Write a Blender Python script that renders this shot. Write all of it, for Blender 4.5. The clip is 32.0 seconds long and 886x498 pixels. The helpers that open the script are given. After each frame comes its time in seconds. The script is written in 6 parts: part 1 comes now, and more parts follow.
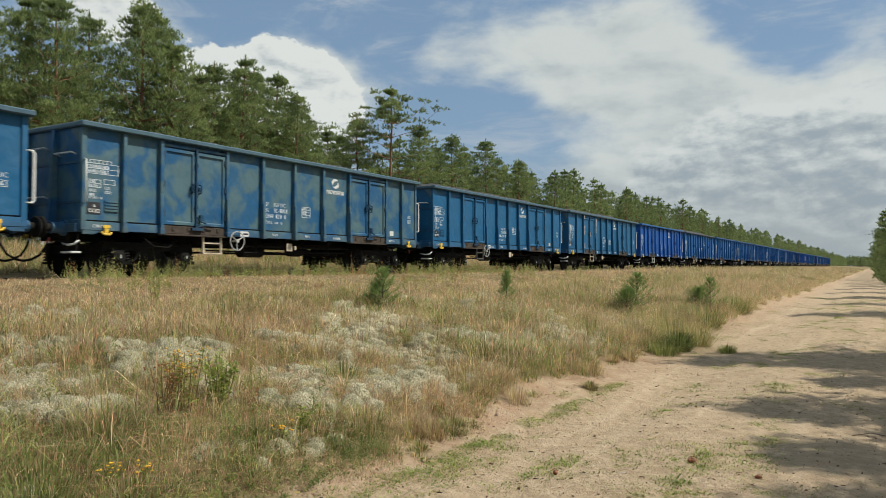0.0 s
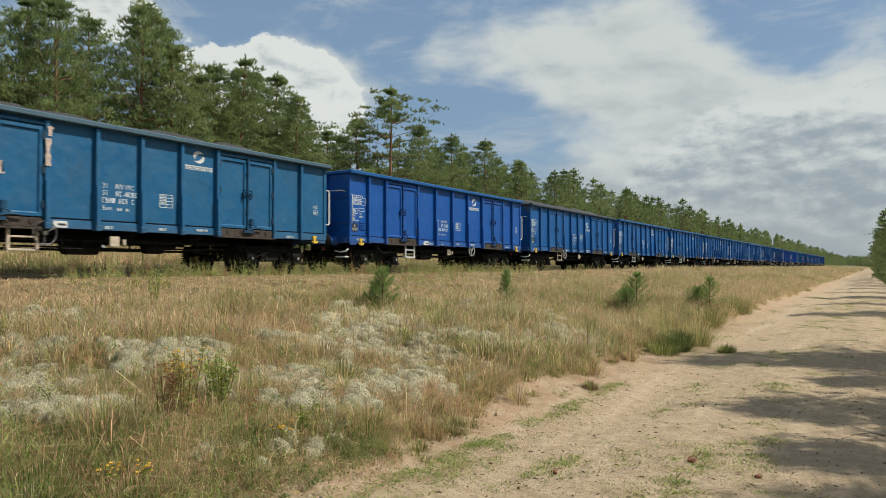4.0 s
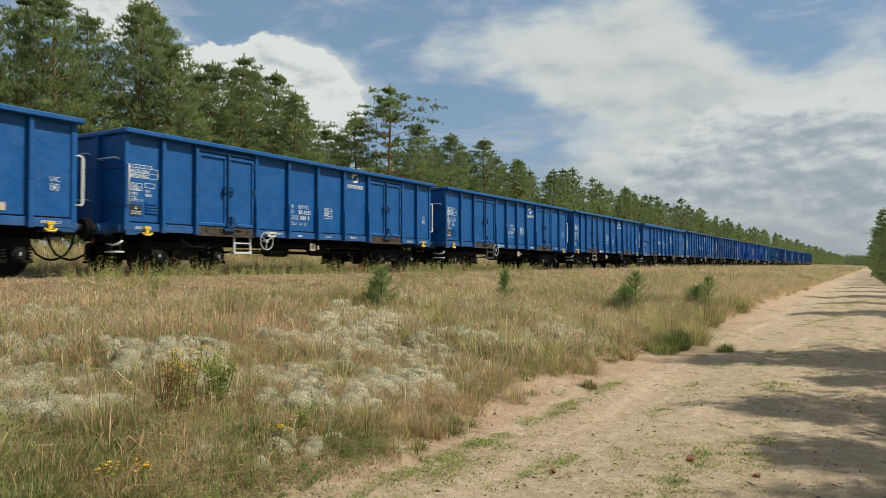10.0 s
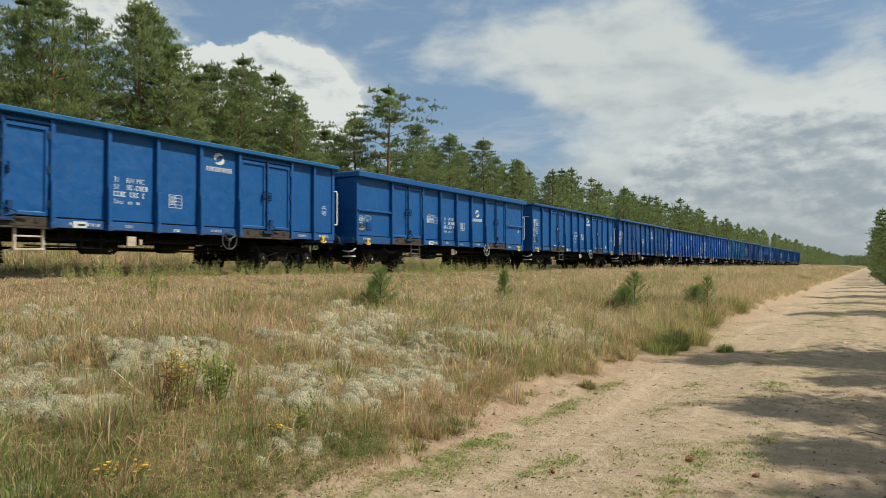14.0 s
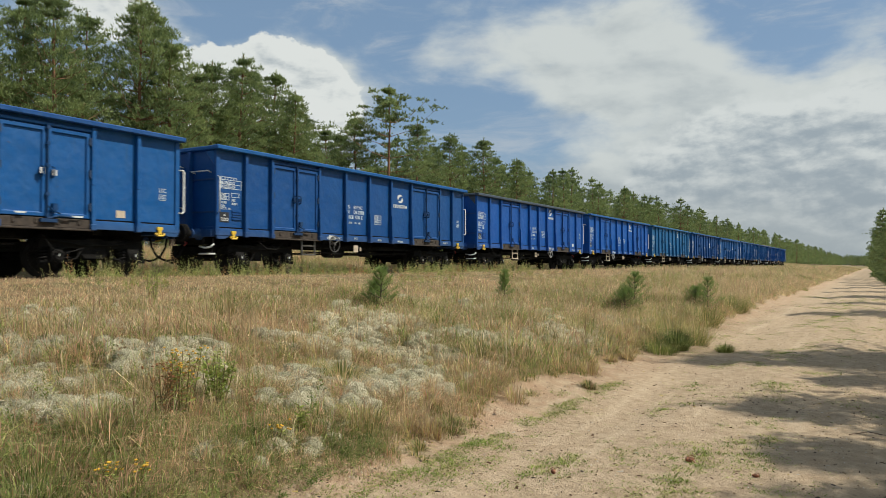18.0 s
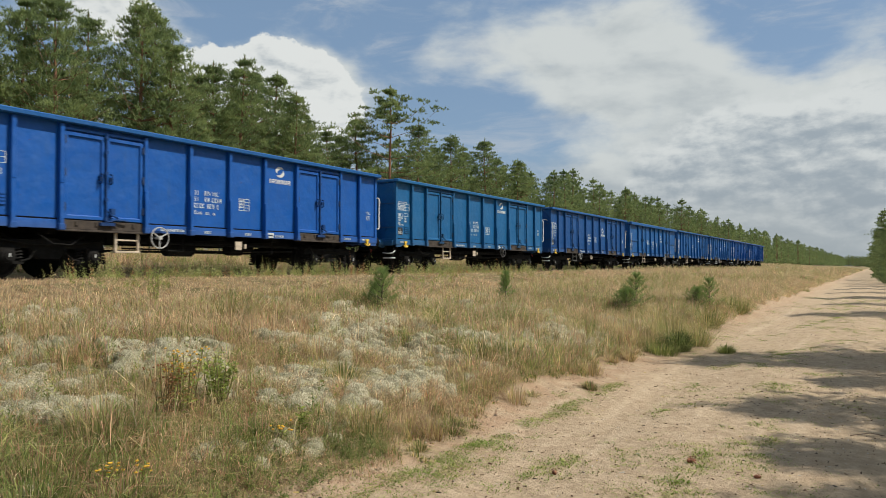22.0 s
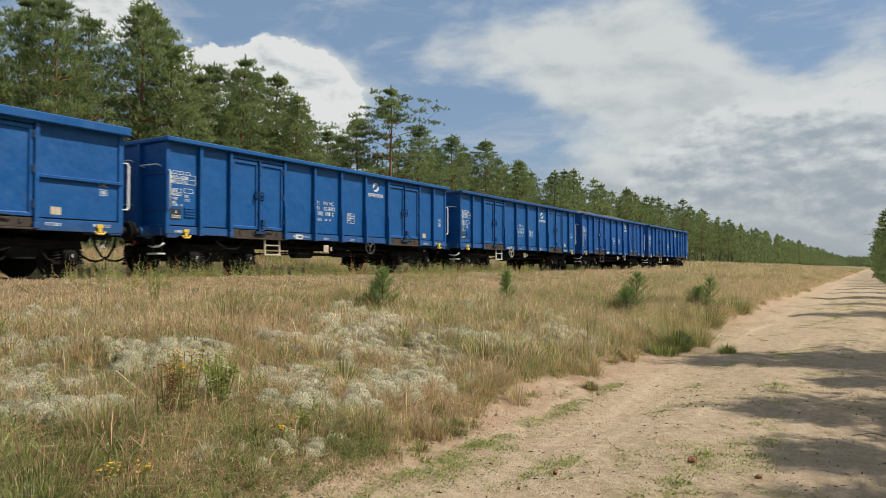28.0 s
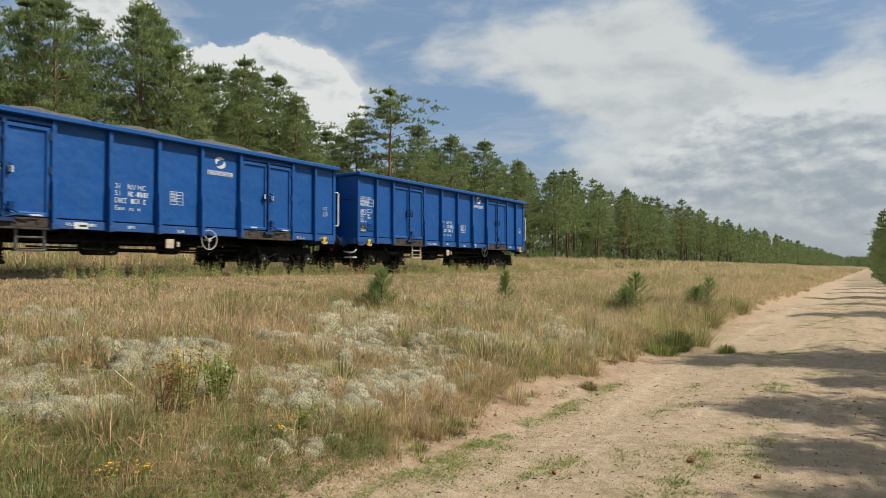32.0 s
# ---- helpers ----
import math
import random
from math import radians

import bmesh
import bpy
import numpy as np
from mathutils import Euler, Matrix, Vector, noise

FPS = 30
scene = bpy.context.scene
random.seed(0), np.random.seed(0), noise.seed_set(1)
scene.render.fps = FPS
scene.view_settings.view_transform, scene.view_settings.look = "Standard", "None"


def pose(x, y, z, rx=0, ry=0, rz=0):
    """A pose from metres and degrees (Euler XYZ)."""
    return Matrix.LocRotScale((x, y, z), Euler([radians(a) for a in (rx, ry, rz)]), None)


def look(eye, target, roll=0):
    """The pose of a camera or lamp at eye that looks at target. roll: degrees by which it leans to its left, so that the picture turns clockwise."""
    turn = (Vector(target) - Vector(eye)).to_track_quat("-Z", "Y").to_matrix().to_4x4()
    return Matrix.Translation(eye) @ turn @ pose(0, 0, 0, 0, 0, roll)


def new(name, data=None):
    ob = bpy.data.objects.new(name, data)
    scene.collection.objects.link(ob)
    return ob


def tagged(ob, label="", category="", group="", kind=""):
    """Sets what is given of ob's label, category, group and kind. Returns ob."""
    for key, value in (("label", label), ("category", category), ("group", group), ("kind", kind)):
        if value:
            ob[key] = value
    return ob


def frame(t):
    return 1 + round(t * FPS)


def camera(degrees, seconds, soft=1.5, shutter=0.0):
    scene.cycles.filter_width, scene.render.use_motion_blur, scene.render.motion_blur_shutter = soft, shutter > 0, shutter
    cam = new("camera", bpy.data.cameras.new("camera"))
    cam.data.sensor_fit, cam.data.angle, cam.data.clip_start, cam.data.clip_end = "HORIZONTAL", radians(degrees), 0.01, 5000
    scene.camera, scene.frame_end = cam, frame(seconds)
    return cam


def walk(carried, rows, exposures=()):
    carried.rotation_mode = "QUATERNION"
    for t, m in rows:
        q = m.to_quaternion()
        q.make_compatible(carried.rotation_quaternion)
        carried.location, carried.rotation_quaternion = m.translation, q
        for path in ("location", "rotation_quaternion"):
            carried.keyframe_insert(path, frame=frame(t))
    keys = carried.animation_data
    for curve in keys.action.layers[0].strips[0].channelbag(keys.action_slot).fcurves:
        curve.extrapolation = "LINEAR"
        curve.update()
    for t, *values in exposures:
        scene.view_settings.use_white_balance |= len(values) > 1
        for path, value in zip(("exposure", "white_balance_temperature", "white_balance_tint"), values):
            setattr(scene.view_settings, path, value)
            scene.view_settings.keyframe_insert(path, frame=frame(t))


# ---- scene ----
EYE = 1.55
TURN = 30.6
TILT = 91.38
cam = camera(62.6, 32.0, soft=0.5, shutter=0.2)
DRIFT = [(0, 1.5, 0), (3, 1.5, 0), (5.5, 0, -1.5), (8, 0, -1.5), (10, -1.2, -2), (11.5, -1.8, -2.3), (13, -2.8, -1.8), (17, -2, -1.5),
         (19, -1.8, -1.5), (20, -1.5, 0), (21.5, 0, 0), (25, 0, 0), (27.5, 1.3, 0), (28.5, 1.2, 0), (30, 0, 0), (32, -0.4, 0)]
PX = 0.0444
walk(cam, [(t, pose(0, 0, EYE, TILT + PX * dy, 0, TURN + PX * dx)) for t, dx, dy in DRIFT],
     [(0, -0.03, 6500, 5.0), (14, -0.03, 6500, 5.0), (20, -0.02, 6500, 6.5), (25, 0.0, 6500, 8.5), (32, 0.0, 6500, 8.5)])

# ---- world, sun, exposure ----
SUN_EL, SUN_DIR = 52.0, (0.86, 0.51)
sun = new("sun", bpy.data.lights.new("sun", "SUN"))
sun.data.energy, sun.data.angle, sun.data.color = 5.1, radians(0.6), (1.0, 0.93, 0.83)
ch = math.cos(radians(SUN_EL)) / math.hypot(*SUN_DIR)
SUN_VEC = Vector((SUN_DIR[0] * ch, SUN_DIR[1] * ch, math.sin(radians(SUN_EL))))
sun.matrix_world = look(SUN_VEC * 60, (0, 0, 0))


class Nodes:
    """A small wrapper round a node tree."""

    def __init__(self, tree):
        self.tree = tree
        tree.nodes.clear()

    def add(self, kind):
        return self.tree.nodes.new(kind)

    def link(self, a, b):
        self.tree.links.new(a, b)

    def put(self, socket, v):
        if hasattr(v, "links"):
            self.link(v, socket)
        elif isinstance(v, (tuple, list)):
            socket.default_value = tuple(v) + ((1.0,) if len(v) == 3 and len(socket.default_value) == 4 else ())
        else:
            socket.default_value = v

    def math(self, op, a, b=0.0, clamp=False):
        n = self.add("ShaderNodeMath")
        n.operation, n.use_clamp = op, clamp
        self.put(n.inputs[0], a)
        self.put(n.inputs[1], b)
        return n.outputs[0]

    def vmath(self, op, a, b=(0, 0, 0), scale=None):
        n = self.add("ShaderNodeVectorMath")
        n.operation = op
        self.put(n.inputs[0], a)
        self.put(n.inputs[1], b)
        if scale is not None:
            self.put(n.inputs[3], scale)
        return n.outputs[1] if op in ("DOT_PRODUCT", "LENGTH") else n.outputs[0]

    def mix(self, fac, a, b, blend="MIX"):
        n = self.add("ShaderNodeMix")
        n.data_type, n.blend_type = "RGBA", blend
        self.put(n.inputs[0], fac)
        self.put(n.inputs[6], a)
        self.put(n.inputs[7], b)
        return n.outputs[2]

    def noise(self, vec, scale, detail=4.0, rough=0.55, distort=0.0):
        n = self.add("ShaderNodeTexNoise")
        self.put(n.inputs["Vector"], vec)
        n.inputs["Scale"].default_value = scale
        n.inputs["Detail"].default_value = detail
        n.inputs["Roughness"].default_value = rough
        n.inputs["Distortion"].default_value = distort
        return n.outputs[0]

    def ramp(self, v, lo, hi, a=0.0, b=1.0, smooth=True):
        n = self.add("ShaderNodeMapRange")
        n.interpolation_type = "SMOOTHSTEP" if smooth else "LINEAR"
        self.put(n.inputs[0], v)
        for i, x in enumerate((lo, hi, a, b)):
            n.inputs[i + 1].default_value = x
        return n.outputs[0]

    def scaled(self, vec, s):
        return self.vmath("MULTIPLY", vec, s)

    def xyz(self, vec):
        n = self.add("ShaderNodeSeparateXYZ")
        self.put(n.inputs[0], vec)
        return n.outputs

    def combine(self, x, y, z):
        n = self.add("ShaderNodeCombineXYZ")
        for s, v in zip(n.inputs, (x, y, z)):
            self.put(s, v)
        return n.outputs[0]


def sky_way(px, py):
    """The direction in the sky that stands px metres right and py metres above the axis of a picture plane 1 m off."""
    v = Vector((px, py, -1.0))
    return (pose(0, 0, 0, TILT, 0, TURN).to_3x3() @ v).normalized()


world = bpy.data.worlds.new("sky")
scene.world = world
world.use_nodes = True
W = Nodes(world.node_tree)
sky = W.add("ShaderNodeTexSky")
sky.sky_type, sky.sun_disc = "NISHITA", False
sky.sun_elevation = radians(SUN_EL)
sky.sun_rotation = math.atan2(SUN_DIR[0], SUN_DIR[1])
sky.air_density, sky.dust_density, sky.ozone_density = 1.0, 0.9, 1.2
way = W.add("ShaderNodeTexCoord").outputs["Generated"]
wx, wy, wz = W.xyz(way)
veil = W.scaled(way, (1.0, 1.0, 2.2))
big = W.noise(veil, 5.5, 8.0, 0.54, 0.15)
fine = W.noise(veil, 17.0, 6.0, 0.54, 0.15)
# where the large clouds stand: right of and above the view's axis, half width, weight
CLOUDS = [(-0.215, 0.245, 0.09, 0.62), (-0.275, 0.215, 0.08, 0.42), (-0.15, 0.205, 0.09, 0.56), (-0.175, 0.155, 0.08, 0.46), (-0.33, 0.24, 0.06, 0.20),
          (-0.47, 0.34, 0.09, 0.42), (-0.03, 0.258, 0.07, 0.26), (0.05, 0.272, 0.09, 0.34), (0.13, 0.245, 0.10, 0.36), (0.21, 0.225, 0.11, 0.38),
          (0.29, 0.23, 0.11, 0.38), (0.37, 0.215, 0.10, 0.30), (0.17, 0.31, 0.10, 0.30), (0.26, 0.32, 0.10, 0.28), (0.33, 0.27, 0.08, 0.24),
          (0.24, 0.125, 0.09, 0.18), (0.33, 0.13, 0.10, 0.26), (0.41, 0.14, 0.11, 0.34), (0.30, 0.185, 0.05, -0.16), (0.22, 0.17, 0.05, -0.10), (0.48, 0.185, 0.10, 0.36), (0.57, 0.20, 0.11, 0.38),
          (0.56, 0.12, 0.14, 0.42), (0.44, 0.07, 0.14, 0.40), (0.31, 0.07, 0.12, 0.30), (0.57, 0.03, 0.16, 0.40), (0.20, 0.08, 0.09, 0.22),
          (0.60, 0.30, 0.06, 0.22), (-0.11, 0.335, 0.07, 0.10), (-0.24, 0.315, 0.06, -0.16), (-0.15, 0.30, 0.05, -0.14), (0.01, 0.17, 0.10, -0.20), (0.09, 0.16, 0.07, -0.12), (0.46, 0.275, 0.09, -0.24), (-0.05, 0.31, 0.07, -0.08)]
reach = 0.33
cover = W.math("ADD", W.math("MULTIPLY", W.math("SUBTRACT", big, 0.5), 1.0), reach)
for px, py, r, w in CLOUDS:
    d = W.vmath("DISTANCE", way, tuple(sky_way(px, py)))
    cover = W.math("ADD", cover, W.ramp(d.node.outputs[1], 0.0, r * 1.15, w * 0.75, 0.0))
# beyond the view the sky is half clouded
wide = W.vmath("DISTANCE", way, tuple(sky_way(0.06, 0.12)))
cover = W.math("ADD", cover, W.ramp(wide.node.outputs[1], 0.6, 1.0, 0.0, 0.22))
cover = W.math("ADD", cover, W.math("MULTIPLY", W.math("SUBTRACT", fine, 0.5), 0.42))
dense = W.ramp(cover, 0.34, 0.74)
# the clouds are lit from the sun's side
shift = W.vmath("ADD", veil, tuple(Vector((SUN_VEC.x, SUN_VEC.y, SUN_VEC.z * 1.6)) * 0.035))
lit = W.math("SUBTRACT", big, W.noise(shift, 5.5, 8.0, 0.54, 0.15))
lit2 = W.math("SUBTRACT", fine, 0.5)
bands = W.math("SUBTRACT", W.noise(W.scaled(way, (1.0, 1.0, 3.2)), 6.0, 4.0, 0.5, 0.1), 0.5)
relief = W.math("ADD", W.math("ADD", W.math("MULTIPLY", lit, 2.6), W.math("MULTIPLY", lit2, 0.35)), W.math("MULTIPLY", bands, 0.55))
thick = W.ramp(cover, 0.62, 1.10, 0.22, -0.10)
low = W.ramp(wz, 0.02, 0.26, -0.42, 0.16)
shade = W.ramp(W.math("ADD", W.math("ADD", relief, thick), low), -0.45, 0.34)
white = W.mix(shade, (4.35, 4.8, 5.15), (6.4, 6.7, 6.75))
clear = W.mix(0.6, sky.outputs[0], (2.4, 3.6, 5.4))
haze = W.ramp(wz, 0.0, 0.16, 0.75, 0.0)
clear = W.mix(haze, clear, (3.3, 3.8, 4.4))
wisp = W.ramp(W.noise(W.scaled(way, (1.0, 1.0, 4.0)), 6.5, 8.0, 0.62, 0.6), 0.46, 0.72, 0.0, 0.55)
clear = W.mix(wisp, clear, (5.4, 5.7, 6.2))
seen = W.mix(dense, clear, white)
# heaped clouds with crisp tops
HEAPED = [(-0.345, 0.225, 0.055, 0.65), (-0.32, 0.245, 0.050, 0.55), (-0.272, 0.242, 0.052, 0.6), (-0.218, 0.250, 0.056, 0.7), (-0.172, 0.222, 0.060, 0.7), (-0.148, 0.190, 0.058, 0.65), (-0.235, 0.200, 0.075, 0.6), (-0.30, 0.195, 0.070, 0.5),
          (-0.465, 0.335, 0.055, 0.6), (-0.43, 0.325, 0.045, 0.5), (0.285, 0.110, 0.055, 0.55), (0.36, 0.142, 0.062, 0.65), (0.43, 0.148, 0.066, 0.65), (0.50, 0.160, 0.070, 0.65), (0.58, 0.175, 0.080, 0.65),
          (0.40, 0.085, 0.080, 0.6), (0.52, 0.085, 0.090, 0.6), (0.60, 0.09, 0.09, 0.6), (0.31, 0.065, 0.060, 0.5)]
heap_ = W.math("MULTIPLY", W.math("SUBTRACT", fine, 0.5), 0.75)
puff = W.noise(way, 42.0, 6.0, 0.6, 0.0)
billow = W.math("ABSOLUTE", W.math("SUBTRACT", W.noise(way, 26.0, 5.0, 0.55), 0.5))
heap_ = W.math("ADD", heap_, W.math("MULTIPLY", W.math("SUBTRACT", big, 0.5), 0.5))
heap_ = W.math("ADD", heap_, W.math("SUBTRACT", W.math("MULTIPLY", W.math("SUBTRACT", puff, 0.5), 0.40), W.math("MULTIPLY", billow, 0.55)))
for px, py, r, w in HEAPED:
    d = W.vmath("DISTANCE", way, tuple(sky_way(px, py)))
    heap_ = W.math("ADD", heap_, W.ramp(d.node.outputs[1], 0.0, r * 1.25, w, 0.0))
# crisp where they stand high and near, soft-edged where they lie low and far
crisp = W.ramp(W.vmath("DISTANCE", way, tuple(sky_way(-0.25, 0.22))).node.outputs[1], 0.22, 0.40, 1.0, 0.0)
solid = W.math("ADD", W.math("MULTIPLY", W.ramp(heap_, 0.26, 0.36), crisp), W.math("MULTIPLY", W.ramp(heap_, 0.16, 0.52), W.math("SUBTRACT", 1.0, crisp)))
lift = W.math("SUBTRACT", fine, W.noise(W.vmath("ADD", veil, tuple(Vector((SUN_VEC.x, SUN_VEC.y, SUN_VEC.z * 1.6)) * 0.014)), 17.0, 6.0, 0.54, 0.15))
glow = W.math("ADD", W.math("MULTIPLY", lift, 3.0), W.math("ADD", W.ramp(heap_, 0.32, 1.05, 0.30, -0.22), W.math("MULTIPLY", W.ramp(heap_, 0.32, 1.05, 0.0, 0.24), crisp)))
glow = W.math("SUBTRACT", glow, W.math("MULTIPLY", W.math("SUBTRACT", 0.10, billow), 0.9))
glow = W.math("ADD", glow, W.math("ADD", W.ramp(wz, 0.06, 0.24, -0.46, 0.22), W.math("MULTIPLY", bands, 0.8)))
glow = W.math("ADD", glow, W.math("MULTIPLY", crisp, 0.10))
heaped = W.mix(W.ramp(glow, -0.95, 0.42), (3.5, 4.05, 4.6), W.mix(crisp, (6.9, 7.15, 7.2), (7.6, 7.75, 7.7)))
seen = W.mix(solid, seen, heaped)
# the air dims and greys what stands low over the land
seen = W.mix(W.ramp(wz, 0.0, 0.17, 0.62, 0.0), seen, (3.35, 3.75, 4.1))
bg = W.add("ShaderNodeBackground")
W.link(seen, bg.inputs[0])
bg.inputs[1].default_value = 0.097
out = W.add("ShaderNodeOutputWorld")
W.link(bg.outputs[0], out.inputs[0])


# ---- materials ----
def material(name, rough=0.6, metal=0.0, spec=0.5):
    m = bpy.data.materials.new(name)
    m.use_nodes = True
    n = Nodes(m.node_tree)
    p = n.add("ShaderNodeBsdfPrincipled")
    o = n.add("ShaderNodeOutputMaterial")
    n.link(p.outputs[0], o.inputs[0])
    p.inputs["Roughness"].default_value, p.inputs["Metallic"].default_value = rough, metal
    p.inputs["Specular IOR Level"].default_value = spec
    return m, n, p, o


def bump(n, p, height, strength=0.4, dist=0.02):
    b = n.add("ShaderNodeBump")
    b.inputs["Strength"].default_value, b.inputs["Distance"].default_value = strength, dist
    n.link(height, b.inputs["Height"])
    n.link(b.outputs[0], p.inputs["Normal"])


def coords(n):
    return n.add("ShaderNodeTexCoord").outputs["Object"]


def place(n):
    return n.add("ShaderNodeNewGeometry").outputs["Position"]


def plain(name, colour, rough=0.6, metal=0.0, vary=0.25, scale=6.0, relief=0.0, spec=0.5):
    m, n, p, o = material(name, rough, metal, spec)
    c = coords(n)
    f = n.noise(c, scale, 5.0)
    g = n.noise(c, scale * 7, 3.0)
    k = n.math("ADD", n.math("MULTIPLY", f, 0.7), n.math("MULTIPLY", g, 0.3))
    lo, hi = [x * (1 - vary) for x in colour], [min(1, x * (1 + vary)) for x in colour]
    n.link(n.mix(n.ramp(k, 0.3, 0.7), tuple(lo), tuple(hi)), p.inputs["Base Color"])
    if relief:
        bump(n, p, k, 0.5, relief)
    return m


def paint():
    """Wagon paint: the colour comes from the object, its alpha says how worn the coat is."""
    m, n, p, o = material("wagon_paint", 0.48, 0.0, 0.4)
    info = n.add("ShaderNodeObjectInfo")
    c = n.vmath("ADD", coords(n), n.combine(n.math("MULTIPLY", info.outputs["Random"], 37.0), 0.0, 0.0))
    broad = n.noise(c, 1.1, 5.0, 0.6)
    mid = n.noise(c, 5.0, 5.0, 0.6)
    fine_ = n.noise(c, 38.0, 3.0)
    streak = n.noise(n.scaled(c, (9.0, 9.0, 0.7)), 1.0, 4.0)
    base = n.mix(n.ramp(mid, 0.3, 0.75, 0.0, 0.12), info.outputs["Color"], (0.03, 0.10, 0.165))
    base = n.mix(n.ramp(broad, 0.35, 0.7, 0.0, 0.22), base, n.mix(1.0, info.outputs["Color"], (0.55, 0.6, 0.7), "MULTIPLY"))
    base = n.mix(n.ramp(streak, 0.55, 0.8, 0.0, 0.25), base, (0.04, 0.08, 0.105))
    scuff = n.math("MULTIPLY", n.ramp(n.noise(n.scaled(c, (1.0, 2.6, 1.0)), 6.0, 7.0, 0.72), 0.58, 0.70), n.ramp(broad, 0.42, 0.62, 0.05, 0.5))
    base = n.mix(scuff, base, n.mix(1.0, info.outputs["Color"], (0.40, 0.50, 0.55), "MULTIPLY"))
    rub = n.math("MULTIPLY", n.ramp(n.noise(n.scaled(c, (1.0, 1.0, 2.2)), 4.0, 8.0, 0.7, 0.4), 0.62, 0.70), 0.16)
    base = n.mix(rub, base, (0.09, 0.17, 0.27))
    worn = n.math("SUBTRACT", 1.0, info.outputs["Alpha"])
    patch = n.ramp(n.math("ADD", n.noise(c, 1.7, 3.0, 0.55, 0.5), n.math("MULTIPLY", mid, 0.12)), 0.44, 0.68)
    base = n.mix(n.math("MULTIPLY", patch, worn), base, (0.075, 0.138, 0.162))
    low = n.ramp(n.math("ADD", n.xyz(c)[2], n.math("MULTIPLY", mid, 0.25)), 1.05, 1.42, 0.40, 0.0)
    base = n.mix(low, base, (0.055, 0.062, 0.075))
    rust = n.ramp(n.math("ADD", n.noise(c, 7.5, 6.0, 0.7), n.math("MULTIPLY", fine_, 0.1)), 0.70, 0.78, 0.0, 0.7)
    base = n.mix(rust, base, (0.075, 0.045, 0.030))
    n.link(base, p.inputs["Base Color"])
    n.link(n.ramp(mid, 0.2, 0.8, 0.36, 0.62), p.inputs["Roughness"])
    dent = n.math("ADD", n.math("MULTIPLY", n.noise(c, 1.6, 3.0), 1.0), n.math("MULTIPLY", fine_, 0.03))
    bump(n, p, dent, 0.75, 0.055)
    return m


PAINT = paint()
BLACK = plain("grimy_underframe", (0.0095, 0.0088, 0.008), 0.88, 0.0, 0.6, 5.0, 0.006, 0.25)
STEEL = plain("worn_steel", (0.16, 0.15, 0.14), 0.45, 0.7, 0.4, 9.0, 0.003)
RUSTY = plain("rusty_door_sill", (0.048, 0.036, 0.028), 0.85, 0.0, 0.5, 6.0, 0.006)
GREYISH = plain("light_grey_paint", (0.42, 0.42, 0.41), 0.5, 0.0, 0.15, 12.0)
WHITE = plain("white_paint", (0.60, 0.61, 0.60), 0.5, 0.0, 0.12, 14.0)
CREAM = plain("cream_paint", (0.52, 0.43, 0.33), 0.55, 0.0, 0.2, 10.0)
YELLOW = plain("yellow_paint", (0.70, 0.46, 0.05), 0.5, 0.0, 0.15, 10.0)
MARK = plain("stencilled_white", (0.50, 0.55, 0.60), 0.6, 0.0, 0.3, 18.0)
RED = plain("red_paint", (0.42, 0.05, 0.03), 0.5, 0.0, 0.2, 9.0)
PLATE = plain("black_plate", (0.02, 0.022, 0.028), 0.5, 0.0, 0.2, 9.0)
PEEL = plain("peeled_edge", (0.50, 0.40, 0.34), 0.8, 0.0, 0.35, 11.0, 0.004)
COAL = plain("coal", (0.030, 0.029, 0.028), 0.8, 0.0, 0.6, 16.0, 0.05)
GREYLOAD = plain("dusty_coal", (0.085, 0.08, 0.07), 0.9, 0.0, 0.4, 14.0, 0.05)
RAIL = plain("rail_steel", (0.10, 0.065, 0.045), 0.6, 0.5, 0.3, 8.0, 0.002)
CONCRETE = plain("sleeper_concrete", (0.30, 0.28, 0.25), 0.9, 0.0, 0.2, 8.0, 0.004)
CONE = plain("cone_scales", (0.24, 0.095, 0.05), 0.8, 0.0, 0.5, 40.0, 0.004)
TWIG = plain("dead_twig", (0.13, 0.085, 0.055), 0.85, 0.0, 0.4, 30.0, 0.002)
STONE = plain("pale_stone", (0.55, 0.53, 0.49), 0.85, 0.0, 0.25, 9.0, 0.01)


def foliage(name, low, high, tint=None, thin=0.25):
    """Leaves, needles and blades, each one a shade of its own; untinted ones have clump shading in their colour."""
    m, n, p, o = material(name, 0.62, 0.0, 0.25)
    if tint:
        a = n.add("ShaderNodeAttribute")
        a.attribute_name = tint
        r = n.add("ShaderNodeNewGeometry").outputs["Random Per Island"]
        base = n.mix(1.0, a.outputs["Color"], n.mix(r, (0.72, 0.72, 0.72), (1.25, 1.25, 1.25)), "MULTIPLY")
    else:
        g = n.add("ShaderNodeNewGeometry")
        r = g.outputs["Random Per Island"]
        # light and dark clumps put into the colour, standing in for the crowns' self-shadow
        w = n.ramp(n.noise(g.outputs["Position"], 1.3, 4.0, 0.6), 0.36, 0.64)
        v = n.ramp(n.noise(g.outputs["Position"], 0.22, 2.0), 0.35, 0.65)
        k = n.math("ADD", n.math("ADD", n.math("MULTIPLY", r, 0.3), n.math("MULTIPLY", w, 0.5)), n.math("MULTIPLY", v, 0.2))
        base = n.mix(k, low, high)
    n.link(base, p.inputs["Base Color"])
    t = n.add("ShaderNodeBsdfTranslucent")
    n.link(base, t.inputs[0])
    s = n.add("ShaderNodeMixShader")
    s.inputs[0].default_value = thin
    n.link(p.outputs[0], s.inputs[1])
    n.link(t.outputs[0], s.inputs[2])
    n.link(s.outputs[0], o.inputs[0])
    return m


